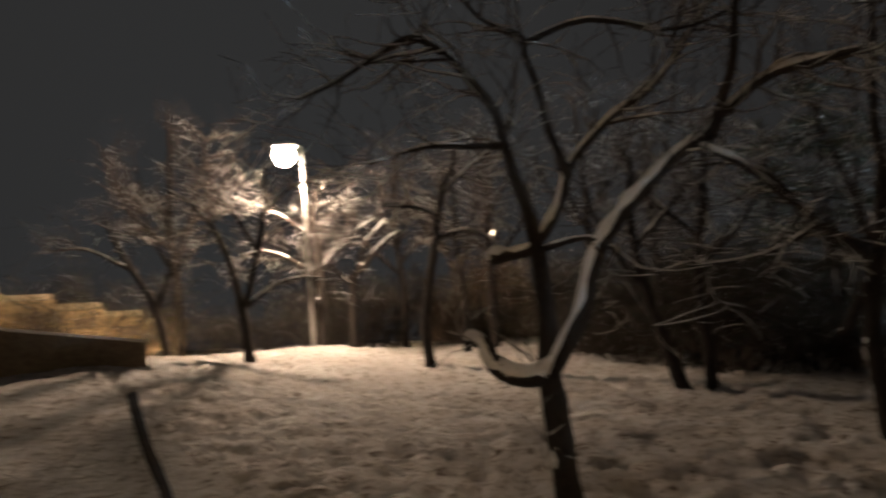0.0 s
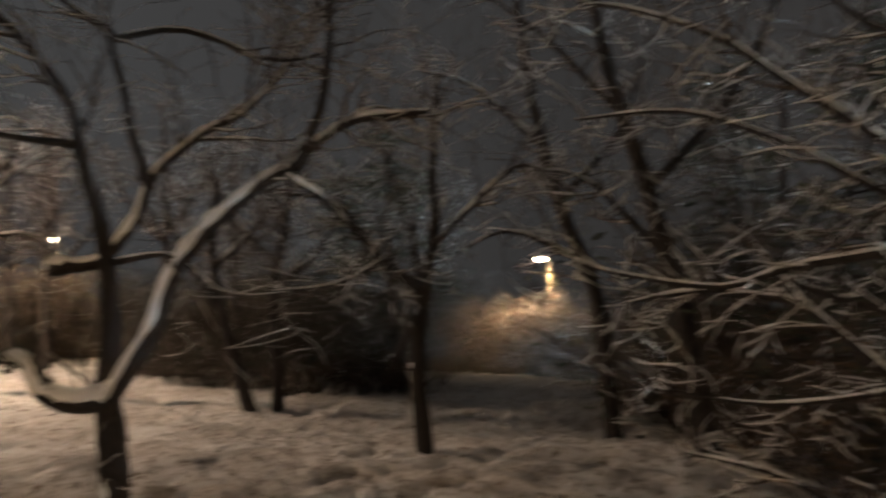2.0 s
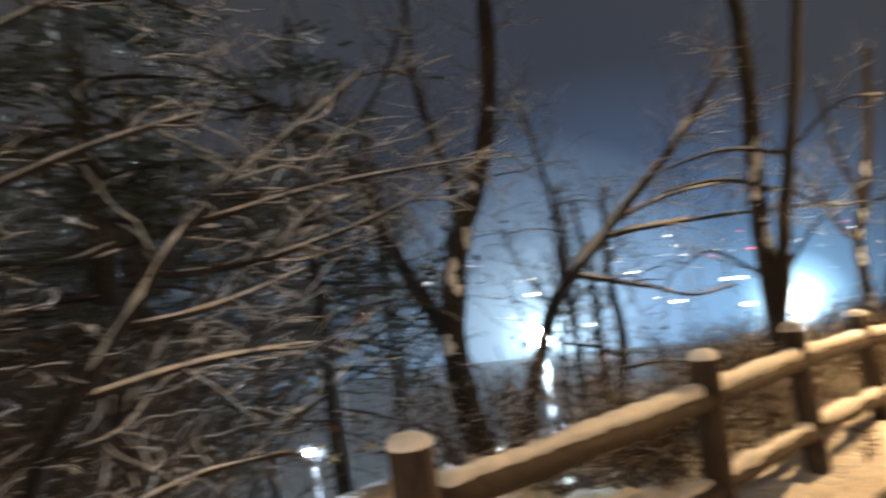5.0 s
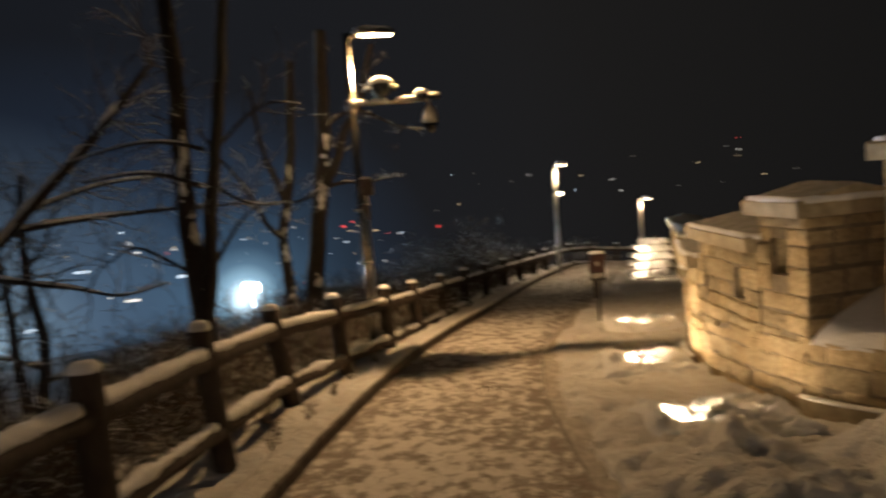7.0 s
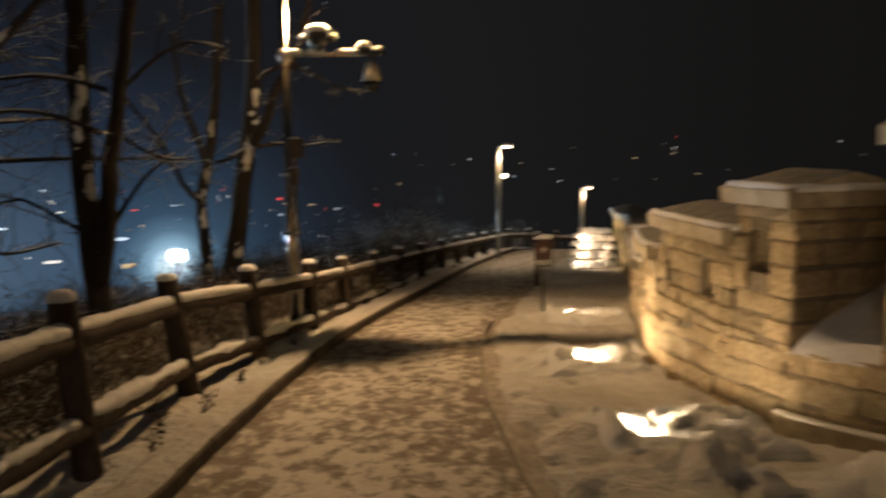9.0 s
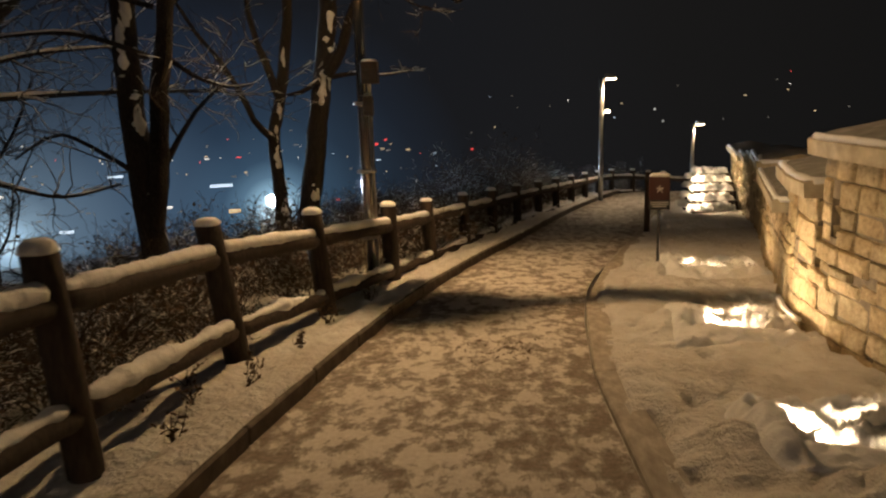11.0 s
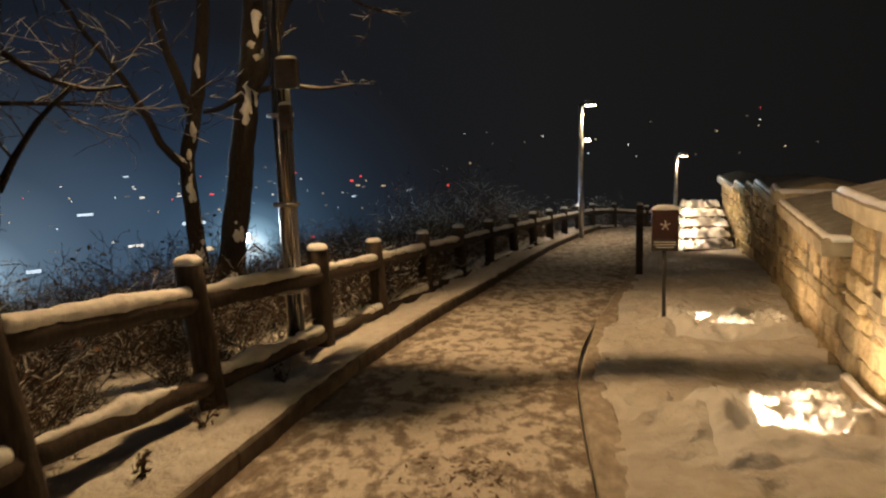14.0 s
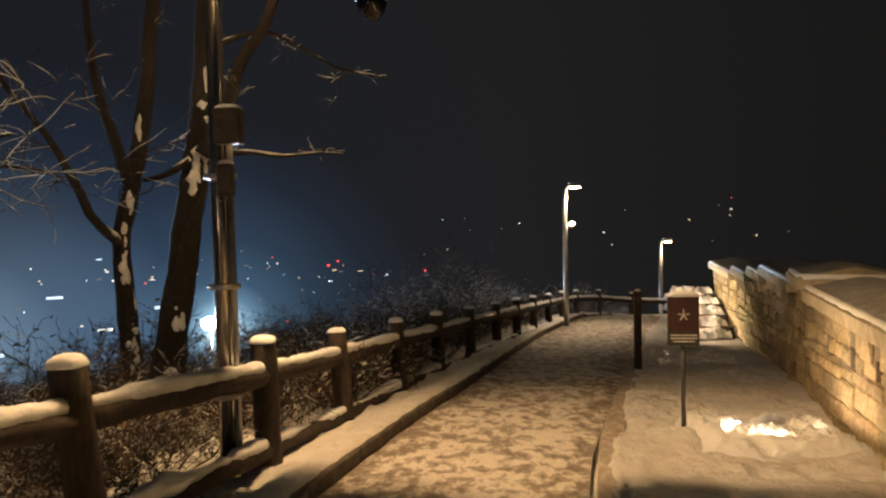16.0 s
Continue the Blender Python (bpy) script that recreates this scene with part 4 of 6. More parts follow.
def camera_arm():
    root = thing("camera_bracket", POLE[0], POLE[1], arm_z, "steel crossarm on the lamp pole, lined with snow", "bracket")
    m = Mesh()
    m.tube([Vector((-0.10, 0, 0)), Vector((1.05, 0, 0))], [0.026, 0.026], 10)
    part("crossarm", m, STEEL, root)
    m = Mesh()
    m.tube([Vector((0, 0, -0.07)), Vector((0, 0, 0.07))], [0.082, 0.082], 14)
    part("clamp", m, STEEL, root)
    for x0, x1 in ((-0.07, 0.21), (0.26, 0.47), (0.58, 0.89)):
        m = Mesh()
        n = 8
        m.tube([Vector((x0 + (x1 - x0) * k / n, 0, 0.032)) for k in range(n + 1)], [0.016] + [0.040 + 0.004 * math.sin(k * 2) for k in range(n - 1)] + [0.016], 10)
        part("snow", m, CLUMP, root, "snow along the arm")

    root = thing("camera_housing", POLE[0] + 0.40, POLE[1] - 0.01, arm_z + 0.03, "dark round camera housing under thick snow on the crossarm", "camera")
    m = Mesh()
    prof = [(0.0, 0.035), (0.05, 0.04), (0.06, 0.085), (0.10, 0.115), (0.18, 0.122), (0.225, 0.11), (0.235, 0.07)]
    m.tube([Vector((0, 0, z)) for z, r in prof], [r for z, r in prof], 18)
    part("body", m, PLASTIC, root)
    s = snow_lump(0.155, 0.14, 0.095, 4, 7, 18)
    s.v = [v + Vector((0, 0, 0.222)) for v in s.v]
    part("snow_cap", s, CLUMP, root, "thick snow on top")
    for sx in (-1, 1):
        m = Mesh()
        m.tube([Vector((sx * 0.09, 0, 0.17)), Vector((sx * 0.15, 0, 0.155)), Vector((sx * 0.19, 0, 0.13))], [0.03, 0.035, 0.03], 10)
        arm = part("side_lamp", m, PLASTIC, root)
        s = snow_lump(0.06, 0.055, 0.05, 14 + sx, 6, 12)
        s.v = [v + Vector((sx * 0.165, 0, 0.155)) for v in s.v]
        part("snow_cap", s, CLUMP, arm, "ball of snow on the side lamp")

    root = thing("dome_camera", POLE[0] + 1.01, POLE[1], arm_z - 0.03, "pale dome camera hanging from the crossarm", "camera")
    m = Mesh()
    prof = [(0.0, 0.03), (-0.05, 0.04), (-0.07, 0.066), (-0.13, 0.092), (-0.22, 0.108), (-0.27, 0.112), (-0.275, 0.10)]
    m.tube([Vector((0, 0, z)) for z, r in prof], [r for z, r in prof], 18)
    part("body", m, PALE, root)
    m = Mesh()
    prof = [(-0.272, 0.098), (-0.32, 0.092), (-0.365, 0.07), (-0.395, 0.045), (-0.405, 0.015)]
    m.tube([Vector((0, 0, z)) for z, r in prof], [r for z, r in prof], 18)
    part("dome", m, GLASS, root, "dark glass dome")
    for name, x0, x1, z0, z1, sw in (("junction", -0.17, -0.01, 0.055, 0.115, 0.088), ("bullet", 0.00, 0.15, 0.02, 0.075, 0.080)):
        box = bm_part(name, bevelled((x0, -0.055, z0), (x1, 0.055, z1), 0.018), PLASTIC, root, "small fixed camera above the arm")
        s = snow_lump(sw, 0.075, 0.075 if sw > 0.086 else 0.055, 9, 7, 14)
        s.v = [v + Vector(((x0 + x1) / 2, 0, z1 - 0.005)) for v in s.v]
        part("snow_cap", s, CLUMP, box, "snow on the small camera")

    for zz, hh, wd in ((1.40, 0.22, 0.085), (1.08, 0.20, 0.05)):
        root = thing("speaker_box" if wd > 0.06 else "junction_box", POLE[0], POLE[1], zz, "brown metal box strapped to the lamp pole" if wd > 0.06 else "slim brown junction box on the lamp pole", "box")
        bm_part("body", bevelled((0.03, -0.085 - wd, 0), (0.03 + 2 * wd, -0.06, hh), 0.012), BROWN_METAL, root)
        for k in range(4):
            bm_part("louvre", bevelled((0.035, -0.092 - wd, hh * (0.18 + 0.19 * k)), (0.025 + 2 * wd, -0.084 - wd, hh * (0.26 + 0.19 * k)), 0.002, 1), BROWN_METAL, root)
        s = snow_lump(wd, wd * 0.6, 0.025, 3)
        s.v = [v + Vector((0.03 + wd, -0.075 - wd / 2, hh)) for v in s.v]
        part("snow_cap", s, CLUMP, root)
    m = Mesh()
    root = thing("conduit", POLE[0], POLE[1], ground_z(*POLE), "steel cable conduit strapped to the lamp pole", "pipe")
    m.tube([Vector((0.085, -0.03, -0.1)), Vector((0.085, -0.03, 2.2))], [0.02, 0.02], 8)
    part("pipe", m, STEEL, root)
    for z in (0.5, 1.2, 1.9):
        m = Mesh()
        m.tube([Vector((0.01, -0.005, z)), Vector((0.01, -0.005, z + 0.03))], [0.105, 0.105], 14)
        part("strap", m, STEEL, root)


camera_arm()

# ---- sign and dark post on the verge ----
def sign(x, y):
    z = lie(x, y) - 0.01
    root = thing("sign", x, y, z, "small maroon notice board on a thin dark post, snow on top", "sign", turn=-6)
    m = Mesh()
    m.tube([Vector((0, 0, -0.2)), Vector((0, 0, 0.80))], [0.02, 0.02], 10)
    part("post", m, PLASTIC, root)
    board = bm_part("board", bevelled((-0.118, -0.03, 0.74), (0.118, 0.03, 1.13), 0.008), MAROON, root)
    bm_part("text_band", bevelled((-0.118, -0.034, 0.745), (0.118, -0.0295, 0.855), 0.001, 1), PLASTIC, board, "dark lower band")
    for zz, w in ((0.83, 0.2), (0.806, 0.2), (0.782, 0.16)):
        bm_part("text_line", bevelled((-w / 2, -0.037, zz - 0.005), (w / 2, -0.0335, zz + 0.005), 0.0005, 1), INK, board, "line of white print")
    m = Mesh()
    for a in (90, 162, 234, 306, 18):
        c = Vector((0.0, -0.031, 0.985))
        m.box((-0.004, -0.003, 0.0), (0.004, 0.0, 0.046), Matrix.Translation(c) @ Matrix.Rotation(radians(90 - a), 4, "Y"))
    part("emblem", m, INK, board, "white five-stroke emblem", smooth=False)
    s = snow_lump(0.125, 0.04, 0.045, 2)
    s.v = [v + Vector((0, 0, 1.128)) for v in s.v]
    part("snow_cap", s, CLUMP, board, "snow along the top edge")


sign(1.47, 11.05)


def bollard(x, y):
    root = thing("wooden_post", x, y, lie(x, y) - 0.01, "slim dark square post standing in the snowy verge", "post")
    bm_part("shaft", bevelled((-0.045, -0.045, -0.2), (0.045, 0.045, 1.06), 0.008), LOG, root)
    bm_part("band", bevelled((-0.05, -0.05, 0.92), (0.05, 0.05, 0.98), 0.004, 1), BROWN_METAL, root)
    s = snow_lump(0.045, 0.045, 0.03, 8)
    s.v = [v + Vector((0, 0, 1.058)) for v in s.v]
    part("snow_cap", s, CLUMP, root)


bollard(1.97, 15.2)

# ---- trees ----
class Wood:
    """A tree in the making: bark, twigs and the snow that lies on both."""

    def __init__(self, seed):
        self.rnd = random.Random(seed)
        self.bark, self.twig, self.snow = Mesh(), Mesh(), Mesh()

    def lay_snow(self, pts, radii, amount):
        run_p, run_r = [], []

        def flush():
            if len(run_p) > 1:
                rr = list(run_r)
                rr[0] *= 0.6
                rr[-1] *= 0.6
                self.snow.tube(run_p, rr, 6 if rr[len(rr) // 2] > 0.02 else 4)
        for i, p in enumerate(pts):
            d = (pts[min(i + 1, len(pts) - 1)] - pts[max(i - 1, 0)])
            steep = abs(d.normalized().z) if d.length > 1e-6 else 1
            r = radii[i]
            if steep < 0.86 and self.rnd.random() < amount:
                k = 1.0 - 0.22 * steep
                s = (r * 0.88 + (0.0035 if r > 0.012 else 0.0015)) * k * (1 + 0.35 * noise.noise(p * 9)) * self.rnd.uniform(0.85, 1.12)
                run_p.append(p + Vector((0, 0, r * 0.42 + 0.22 * s + 0.0015)))
                run_r.append(s)
            else:
                flush()
                run_p, run_r = [], []
        flush()

    def limb(self, pts, r0, r1, snow=0.9, sides=9):
        """A thick limb through the given points, smoothed and a little crooked."""
        fine = []
        n = len(pts)
        for i in range(n - 1):
            p0, p1, p2, p3 = pts[max(i - 1, 0)], pts[i], pts[i + 1], pts[min(i + 2, n - 1)]
            steps = max(3, int((p2 - p1).length / 0.12))
            steps = min(steps, 9)
            for k in range(steps):
                t = k / steps
                fine.append(0.5 * ((2 * p1) + (p2 - p0) * t + (2 * p0 - 5 * p1 + 4 * p2 - p3) * t * t + (3 * p1 - p0 - 3 * p2 + p3) * t ** 3))
        fine.append(pts[-1])
        m = len(fine)
        fine = [p + Vector((noise.noise(p * 3), noise.noise(p * 3 + Vector((9, 0, 0))), 0)) * 0.03 for p in fine]
        radii = [(r0 + (r1 - r0) * (i / (m - 1)) ** 0.8) * self.rnd.uniform(0.93, 1.08) for i in range(m)]
        self.bark.tube(fine, radii, sides)
        self.lay_snow(fine, radii, snow)
        return fine, radii

    def shoots(self, fine, radii, count, length, spread_up=0.25, depth=2, start=0.25, snow=0.8, droop=0.0):
        """Side shoots along a limb, each with finer ones of its own."""
        rnd = self.rnd
        m = len(fine)
        for _ in range(count):
            i = min(m - 2, int(m * rnd.uniform(start, 1.0)))
            d = (fine[i + 1] - fine[i]).normalized()
            side = d.cross(Vector((rnd.gauss(0, 1), rnd.gauss(0, 1), rnd.gauss(0, 1)))).normalized()
            way = (d * rnd.uniform(0.2, 0.9) + side * rnd.uniform(0.5, 1.0) + Vector((0, 0, spread_up))).normalized()
            L = length * rnd.uniform(0.5, 1.2)
            r = min(radii[i] * 0.55, 0.004 + 0.011 * L)
            steps = 7 if depth > 1 else 5
            p, pts = fine[i].copy(), [fine[i].copy()]
            for k in range(steps):
                way = (way + Vector((rnd.gauss(0, 0.27), rnd.gauss(0, 0.27), rnd.gauss(0.0 - droop, 0.17)))).normalized()
                p = p + way * L / steps
                pts.append(p)
            rr = [max(0.0028, r * (1 - 0.8 * k / steps)) for k in range(steps + 1)]
            self.twig.tube(pts, rr, 4 if r > 0.008 else 3, cap=False)
            self.lay_snow(pts, rr, snow)
            if depth > 1:
                self.shoots(pts, rr, rnd.randint(4, 6), L * 0.55, spread_up * 0.6, depth - 1, 0.15, snow, droop)

    def finish(self, name, x, y, z, label, category="tree", group="", turn=0.0):
        root = thing(name, x, y, z, label, category, group, turn=turn)
        if self.bark.v:
            part("trunk", self.bark, BARK, root)
        if self.twig.v:
            part("crown", self.twig, TWIG, root, "bare twigs", kind="stuff")
        if self.snow.v:
            part("snow", self.snow, CLUMP, root, "snow lying along the branches", kind="stuff")
        return root


def in_tree(points, rnd, deep=0.35):
    """Points across and up, with a wandering depth."""
    v, outp = 0.0, []
    drift = rnd.uniform(-deep, deep)
    for k, p in enumerate(points):
        if k:
            v += drift * 0.35 + rnd.uniform(-0.06, 0.06)
        outp.append(Vector((p[0], p[2] if len(p) > 2 else v, p[1])))
    return outp


def shaped_tree(name, base, yaw, limbs, label, seed, shoots=14, length=0.8, depth=2, snow=0.9, group="", sink=None, deep=0.35, category="tree", up=0.2, plaster=0, begin=0.15, coat=()):
    """limbs: (points across and up, thick end, thin end). The tree's across runs square to the heading yaw."""
    w = Wood(seed)
    for k, (pts, r0, r1) in enumerate(limbs):
        q = in_tree(pts, w.rnd, 0.08 if k == 0 else deep)
        if k == 0:
            q = [q[0] - Vector((0, 0, 0.3))] + q
        fine, radii = w.limb(q, r0, r1, snow)
        stem = (fine, radii) if k == 0 else stem
        if k in coat:
            # snow frozen on to the windward flank of a bare limb
            line = [p + Vector((-0.34, -0.36, 0.36)) * r for p, r in zip(fine, radii)]
            w.snow.tube(line, [r * (0.66 + 0.32 * noise.noise(p * 9) + 0.16 * noise.noise(p * 24)) for p, r in zip(fine, radii)], 10)
        run = sum((b2 - a).length for a, b2 in zip(fine, fine[1:]))
        n = int(shoots * run / 2.0) if k else int(shoots * run / 5.0)
        n = 0 if k and r1 >= 0.05 else n
        w.shoots(fine, radii, n, length, up, depth, 0.55 if k == 0 else begin, snow * 0.9)
    for _ in range(plaster):
        k = w.rnd.randrange(len(stem[0]) // 8, int(len(stem[0]) * 0.75))
        a = radians(-yaw + 250 + w.rnd.gauss(0, 28) + 60)
        p, r = stem[0][k], stem[1][k]
        side = Vector((math.cos(a), math.sin(a), 0))
        c = p + side * r * 0.70
        h = w.rnd.uniform(0.10, 0.42)
        n = 6
        w.snow.tube([c + Vector((w.rnd.uniform(-0.012, 0.012), w.rnd.uniform(-0.012, 0.012), h * (i / n - 0.5))) for i in range(n + 1)],
                    [r * 0.46 * max(0.22, math.sin(math.pi * (i + 0.4) / (n + 0.8)) ** 0.8) * w.rnd.uniform(0.55, 1.15) for i in range(n + 1)], 9)
    z = ground_z(*base) if sink is None else sink
    return w.finish(name, base[0], base[1], z, label, category, group, turn=yaw)


CROOKED = [([(0.02, 0.0), (-0.02, 0.64), (-0.06, 1.09)], 0.115, 0.10),
           ([(-0.06, 1.04), (-0.26, 1.02), (-0.46, 1.12), (-0.54, 1.30), (-0.68, 1.35)], 0.085, 0.06),
           ([(-0.06, 1.04), (0.21, 1.43), (0.38, 1.87), (0.63, 2.26), (1.12, 2.71), (1.31, 2.82), (1.55, 3.03), (1.94, 3.30), (2.63, 3.42)], 0.082, 0.035),
           ([(1.31, 2.76), (1.45, 3.0), (1.59, 3.45), (1.67, 4.1), (1.75, 4.7)], 0.05, 0.02),
           ([(1.28, 2.72), (1.64, 2.51), (2.01, 2.10), (2.26, 1.88)], 0.04, 0.012),
           ([(-0.06, 1.05), (-0.03, 1.54), (-0.07, 2.08), (-0.13, 2.41), (-0.23, 2.74), (-0.31, 3.17), (-0.53, 3.51), (-0.84, 3.82), (-1.07, 3.83), (-1.51, 3.59), (-1.99, 3.41)], 0.085, 0.012),
           ([(-0.45, 1.98), (-0.30, 2.0), (-0.07, 2.06), (0.16, 2.38), (0.30, 2.75), (0.65, 3.1), (0.98, 3.3), (1.39, 3.79), (1.7, 4.4)], 0.065, 0.015),
           ([(-0.29, 2.88), (-0.56, 2.92), (-0.93, 2.95), (-1.4, 2.85)], 0.035, 0.01),
           ([(0.24, 2.57), (0.13, 2.95), (-0.01, 3.57), (-0.04, 3.76), (-0.36, 3.95), (-0.7, 4.4)], 0.04, 0.012),
           ([(-0.04, 3.7), (0.5, 3.85), (1.2, 3.7), (1.7, 3.85)], 0.03, 0.01),
           ([(0.0, 2.02), (0.35, 2.08), (0.6, 1.95)], 0.03, 0.01)]
shaped_tree("tree", (-4.10, -5.08), 138.5, CROOKED, "crooked bare tree, forked and knotted, snow on every limb", 1, shoots=17, length=1.0, depth=2, deep=0.12, begin=0.42, plaster=4, coat=(1, 2, 4, 6))
shaped_tree("tree", (-9.18, -14.98), 147.8, [([(0, 0), (-0.04, 1.06), (0.28, 2.7), (0.54, 3.99), (0.83, 4.6), (1.0, 5.4)], 0.16, 0.04), ([(0.42, 3.4), (0.0, 3.65), (-0.9, 3.75)], 0.06, 0.015),
             ([(0.30, 2.9), (1.07, 3.05), (1.7, 2.7)], 0.06, 0.015), ([(0.5, 3.9), (1.3, 4.6), (1.9, 5.0)], 0.05, 0.015)], "slim bare park tree dusted with snow", 2, shoots=14, length=1.2, depth=2, group="park trees")
shaped_tree("tree", (-10.98, -9.42), 129.1, [([(0, -0.2), (-0.2, 0.4), (-0.51, 1.66), (-0.7, 2.9), (-0.6, 4.2)], 0.15, 0.05), ([(-0.5, 1.7), (-1.2, 2.8), (-1.5, 4.0)], 0.07, 0.02), ([(-0.62, 2.6), (0.3, 3.6), (0.5, 4.5)], 0.06, 0.02)],
            "dark leaning park tree at the edge of the lawn", 3, shoots=12, length=1.1, group="park trees")
shaped_tree("tree", (-11.23, -9.12), 127.5, [([(0, -0.2), (0.03, 0.58), (-0.05, 2.13), (0.19, 3.15), (0.3, 4.6)], 0.14, 0.05), ([(0, 2.1), (0.9, 3.0), (1.4, 4.2)], 0.06, 0.02), ([(0.1, 2.6), (-0.8, 3.6), (-1.2, 4.6)], 0.06, 0.02)],
            "dark upright park tree at the edge of the lawn", 4, shoots=12, length=1.1, group="park trees")
shaped_tree("tree", (-7.81, -4.44), 116.6, [([(0, -0.05), (-0.03, 0.42), (-0.07, 1.18), (0.09, 2.0), (0.21, 2.76), (0.19, 3.43), (0.3, 4.5)], 0.125, 0.03), ([(0.01, 1.71), (-0.13, 2.02), (-0.45, 2.29), (-0.92, 2.91), (-1.4, 3.05)], 0.07, 0.015),
             ([(-0.05, 1.62), (-0.26, 1.22), (-0.36, 1.1)], 0.06, 0.05), ([(-0.40, 2.26), (-1.0, 2.0), (-1.7, 1.95)], 0.035, 0.01), ([(0.15, 2.4), (0.9, 3.1), (1.3, 3.3), (1.9, 2.9)], 0.045, 0.012), ([(0.05, 1.9), (-0.2, 2.9), (-0.5, 3.9)], 0.04, 0.012)],
            "bare tree with stubby snowy forks near the lawn's edge", 5, shoots=18, length=0.9, plaster=8, group="park trees")
shaped_tree("tree", (-5.62, -16.67), 161.1, [([(0, 0), (-0.11, 1.14), (-0.45, 2.59), (-0.98, 3.44), (-1.55, 3.86)], 0.15, 0.02), ([(-0.05, 1.2), (0.33, 2.56), (0.49, 3.91), (0.6, 4.6)], 0.09, 0.02),
             ([(0.0, 1.2), (0.64, 1.64), (1.35, 1.78), (1.9, 1.6)], 0.06, 0.015), ([(0.3, 2.4), (-0.4, 3.6), (-1.0, 4.4)], 0.05, 0.012), ([(0.4, 3.2), (1.2, 3.9), (2.0, 3.9)], 0.05, 0.012)],
            "low spreading park tree glittering with snow under a lamp", 6, shoots=15, length=1.0, depth=2, group="park trees", deep=0.7)
shaped_tree("tree", (-8.75, -20.1), 155.8, [([(0.15, 0), (0.22, 1.95), (0.1, 3.2), (0.2, 4.4)], 0.17, 0.04), ([(0.2, 1.9), (-0.5, 2.5), (-1.27, 2.86), (-2.0, 2.8)], 0.09, 0.02), ([(0.2, 2.2), (1.0, 3.1), (1.8, 3.6)], 0.08, 0.02),
             ([(0.15, 3.0), (-0.8, 3.8), (-1.8, 4.2)], 0.06, 0.015), ([(0.2, 3.3), (1.0, 4.3), (1.5, 4.9)], 0.06, 0.015), ([(0.0, 0.1), (-0.25, 0.7), (0.1, 1.4)], 0.10, 0.08)],
            "spreading park tree glittering with snow under a lamp", 7, shoots=15, length=1.1, depth=2, group="park trees", deep=0.8)
shaped_tree("tree", (-9.9, -20.2), 152, [([(0.0, 0), (0.1, 1.85), (0.4, 2.4)], 0.13, 0.10), ([(0.3, 2.2), (0.9, 2.9), (1.6, 3.36)], 0.10, 0.05), ([(0.25, 2.2), (0.5, 3.0), (1.2, 3.7)], 0.09, 0.05), ([(0.1, 1.8), (-0.6, 2.6), (-0.9, 3.6)], 0.06, 0.015)],
            "pruned park tree with thick snow-laden arms", 8, shoots=14, length=1.0, group="park trees")
shaped_tree("tree", (-4.3, -18.4), 167, [([(0, 0), (-0.3, 1.3), (-0.9, 2.4), (-1.2, 3.2)], 0.13, 0.03), ([(-0.2, 1.0), (0.2, 2.2), (0.0, 3.4)], 0.08, 0.02), ([(-0.7, 2.0), (-1.6, 2.5), (-2.4, 2.5)], 0.05, 0.012), ([(0.1, 1.8), (0.9, 2.6), (1.3, 3.2)], 0.05, 0.012)],
            "low spreading park tree glittering with snow under a lamp", 9, shoots=14, length=1.0, depth=2, group="park trees", deep=0.8)
shaped_tree("sapling", (-1.12, -4.98), 167.2, [([(0.15, 0.0), (0.02, 0.6), (-0.09, 0.95), (-0.16, 1.28)], 0.04, 0.03)], "thin dark leaning stake of a young tree in the lawn", 10, shoots=2, length=0.2, depth=1, category="sapling")

# tall trees where lawn and thicket meet
shaped_tree("tree", (-9.07, -1.56), 96.2, [([(0, 0), (-0.13, 1.32), (-0.38, 2.65), (-0.83, 4.42), (-1.1, 6.2)], 0.16, 0.07), ([(-0.3, 2.2), (-1.2, 3.2), (-2.0, 3.4)], 0.06, 0.012), ([(-0.5, 3.0), (0.5, 4.0), (1.2, 5.4)], 0.07, 0.02), ([(-0.7, 3.9), (-1.6, 5.0), (-2.3, 5.6)], 0.05, 0.015)],
            "tall dark tree in the thicket beside the lawn", 12, shoots=13, length=1.1, group="thicket trees")
shaped_tree("tree", (-10.86, -2.99), 102.6, [([(0, 0), (-0.16, 2.03), (-0.6, 3.31), (-0.95, 5.05), (-1.1, 6.6)], 0.15, 0.06), ([(-0.3, 2.5), (-1.4, 3.0), (-2.4, 2.6)], 0.05, 0.012), ([(-0.6, 3.4), (0.3, 4.4), (0.8, 5.8)], 0.06, 0.02), ([(-0.8, 4.2), (-1.8, 5.2), (-2.6, 5.5)], 0.05, 0.012)],
            "tall dark tree in the thicket beside the lawn", 13, shoots=13, length=1.2, group="thicket trees")

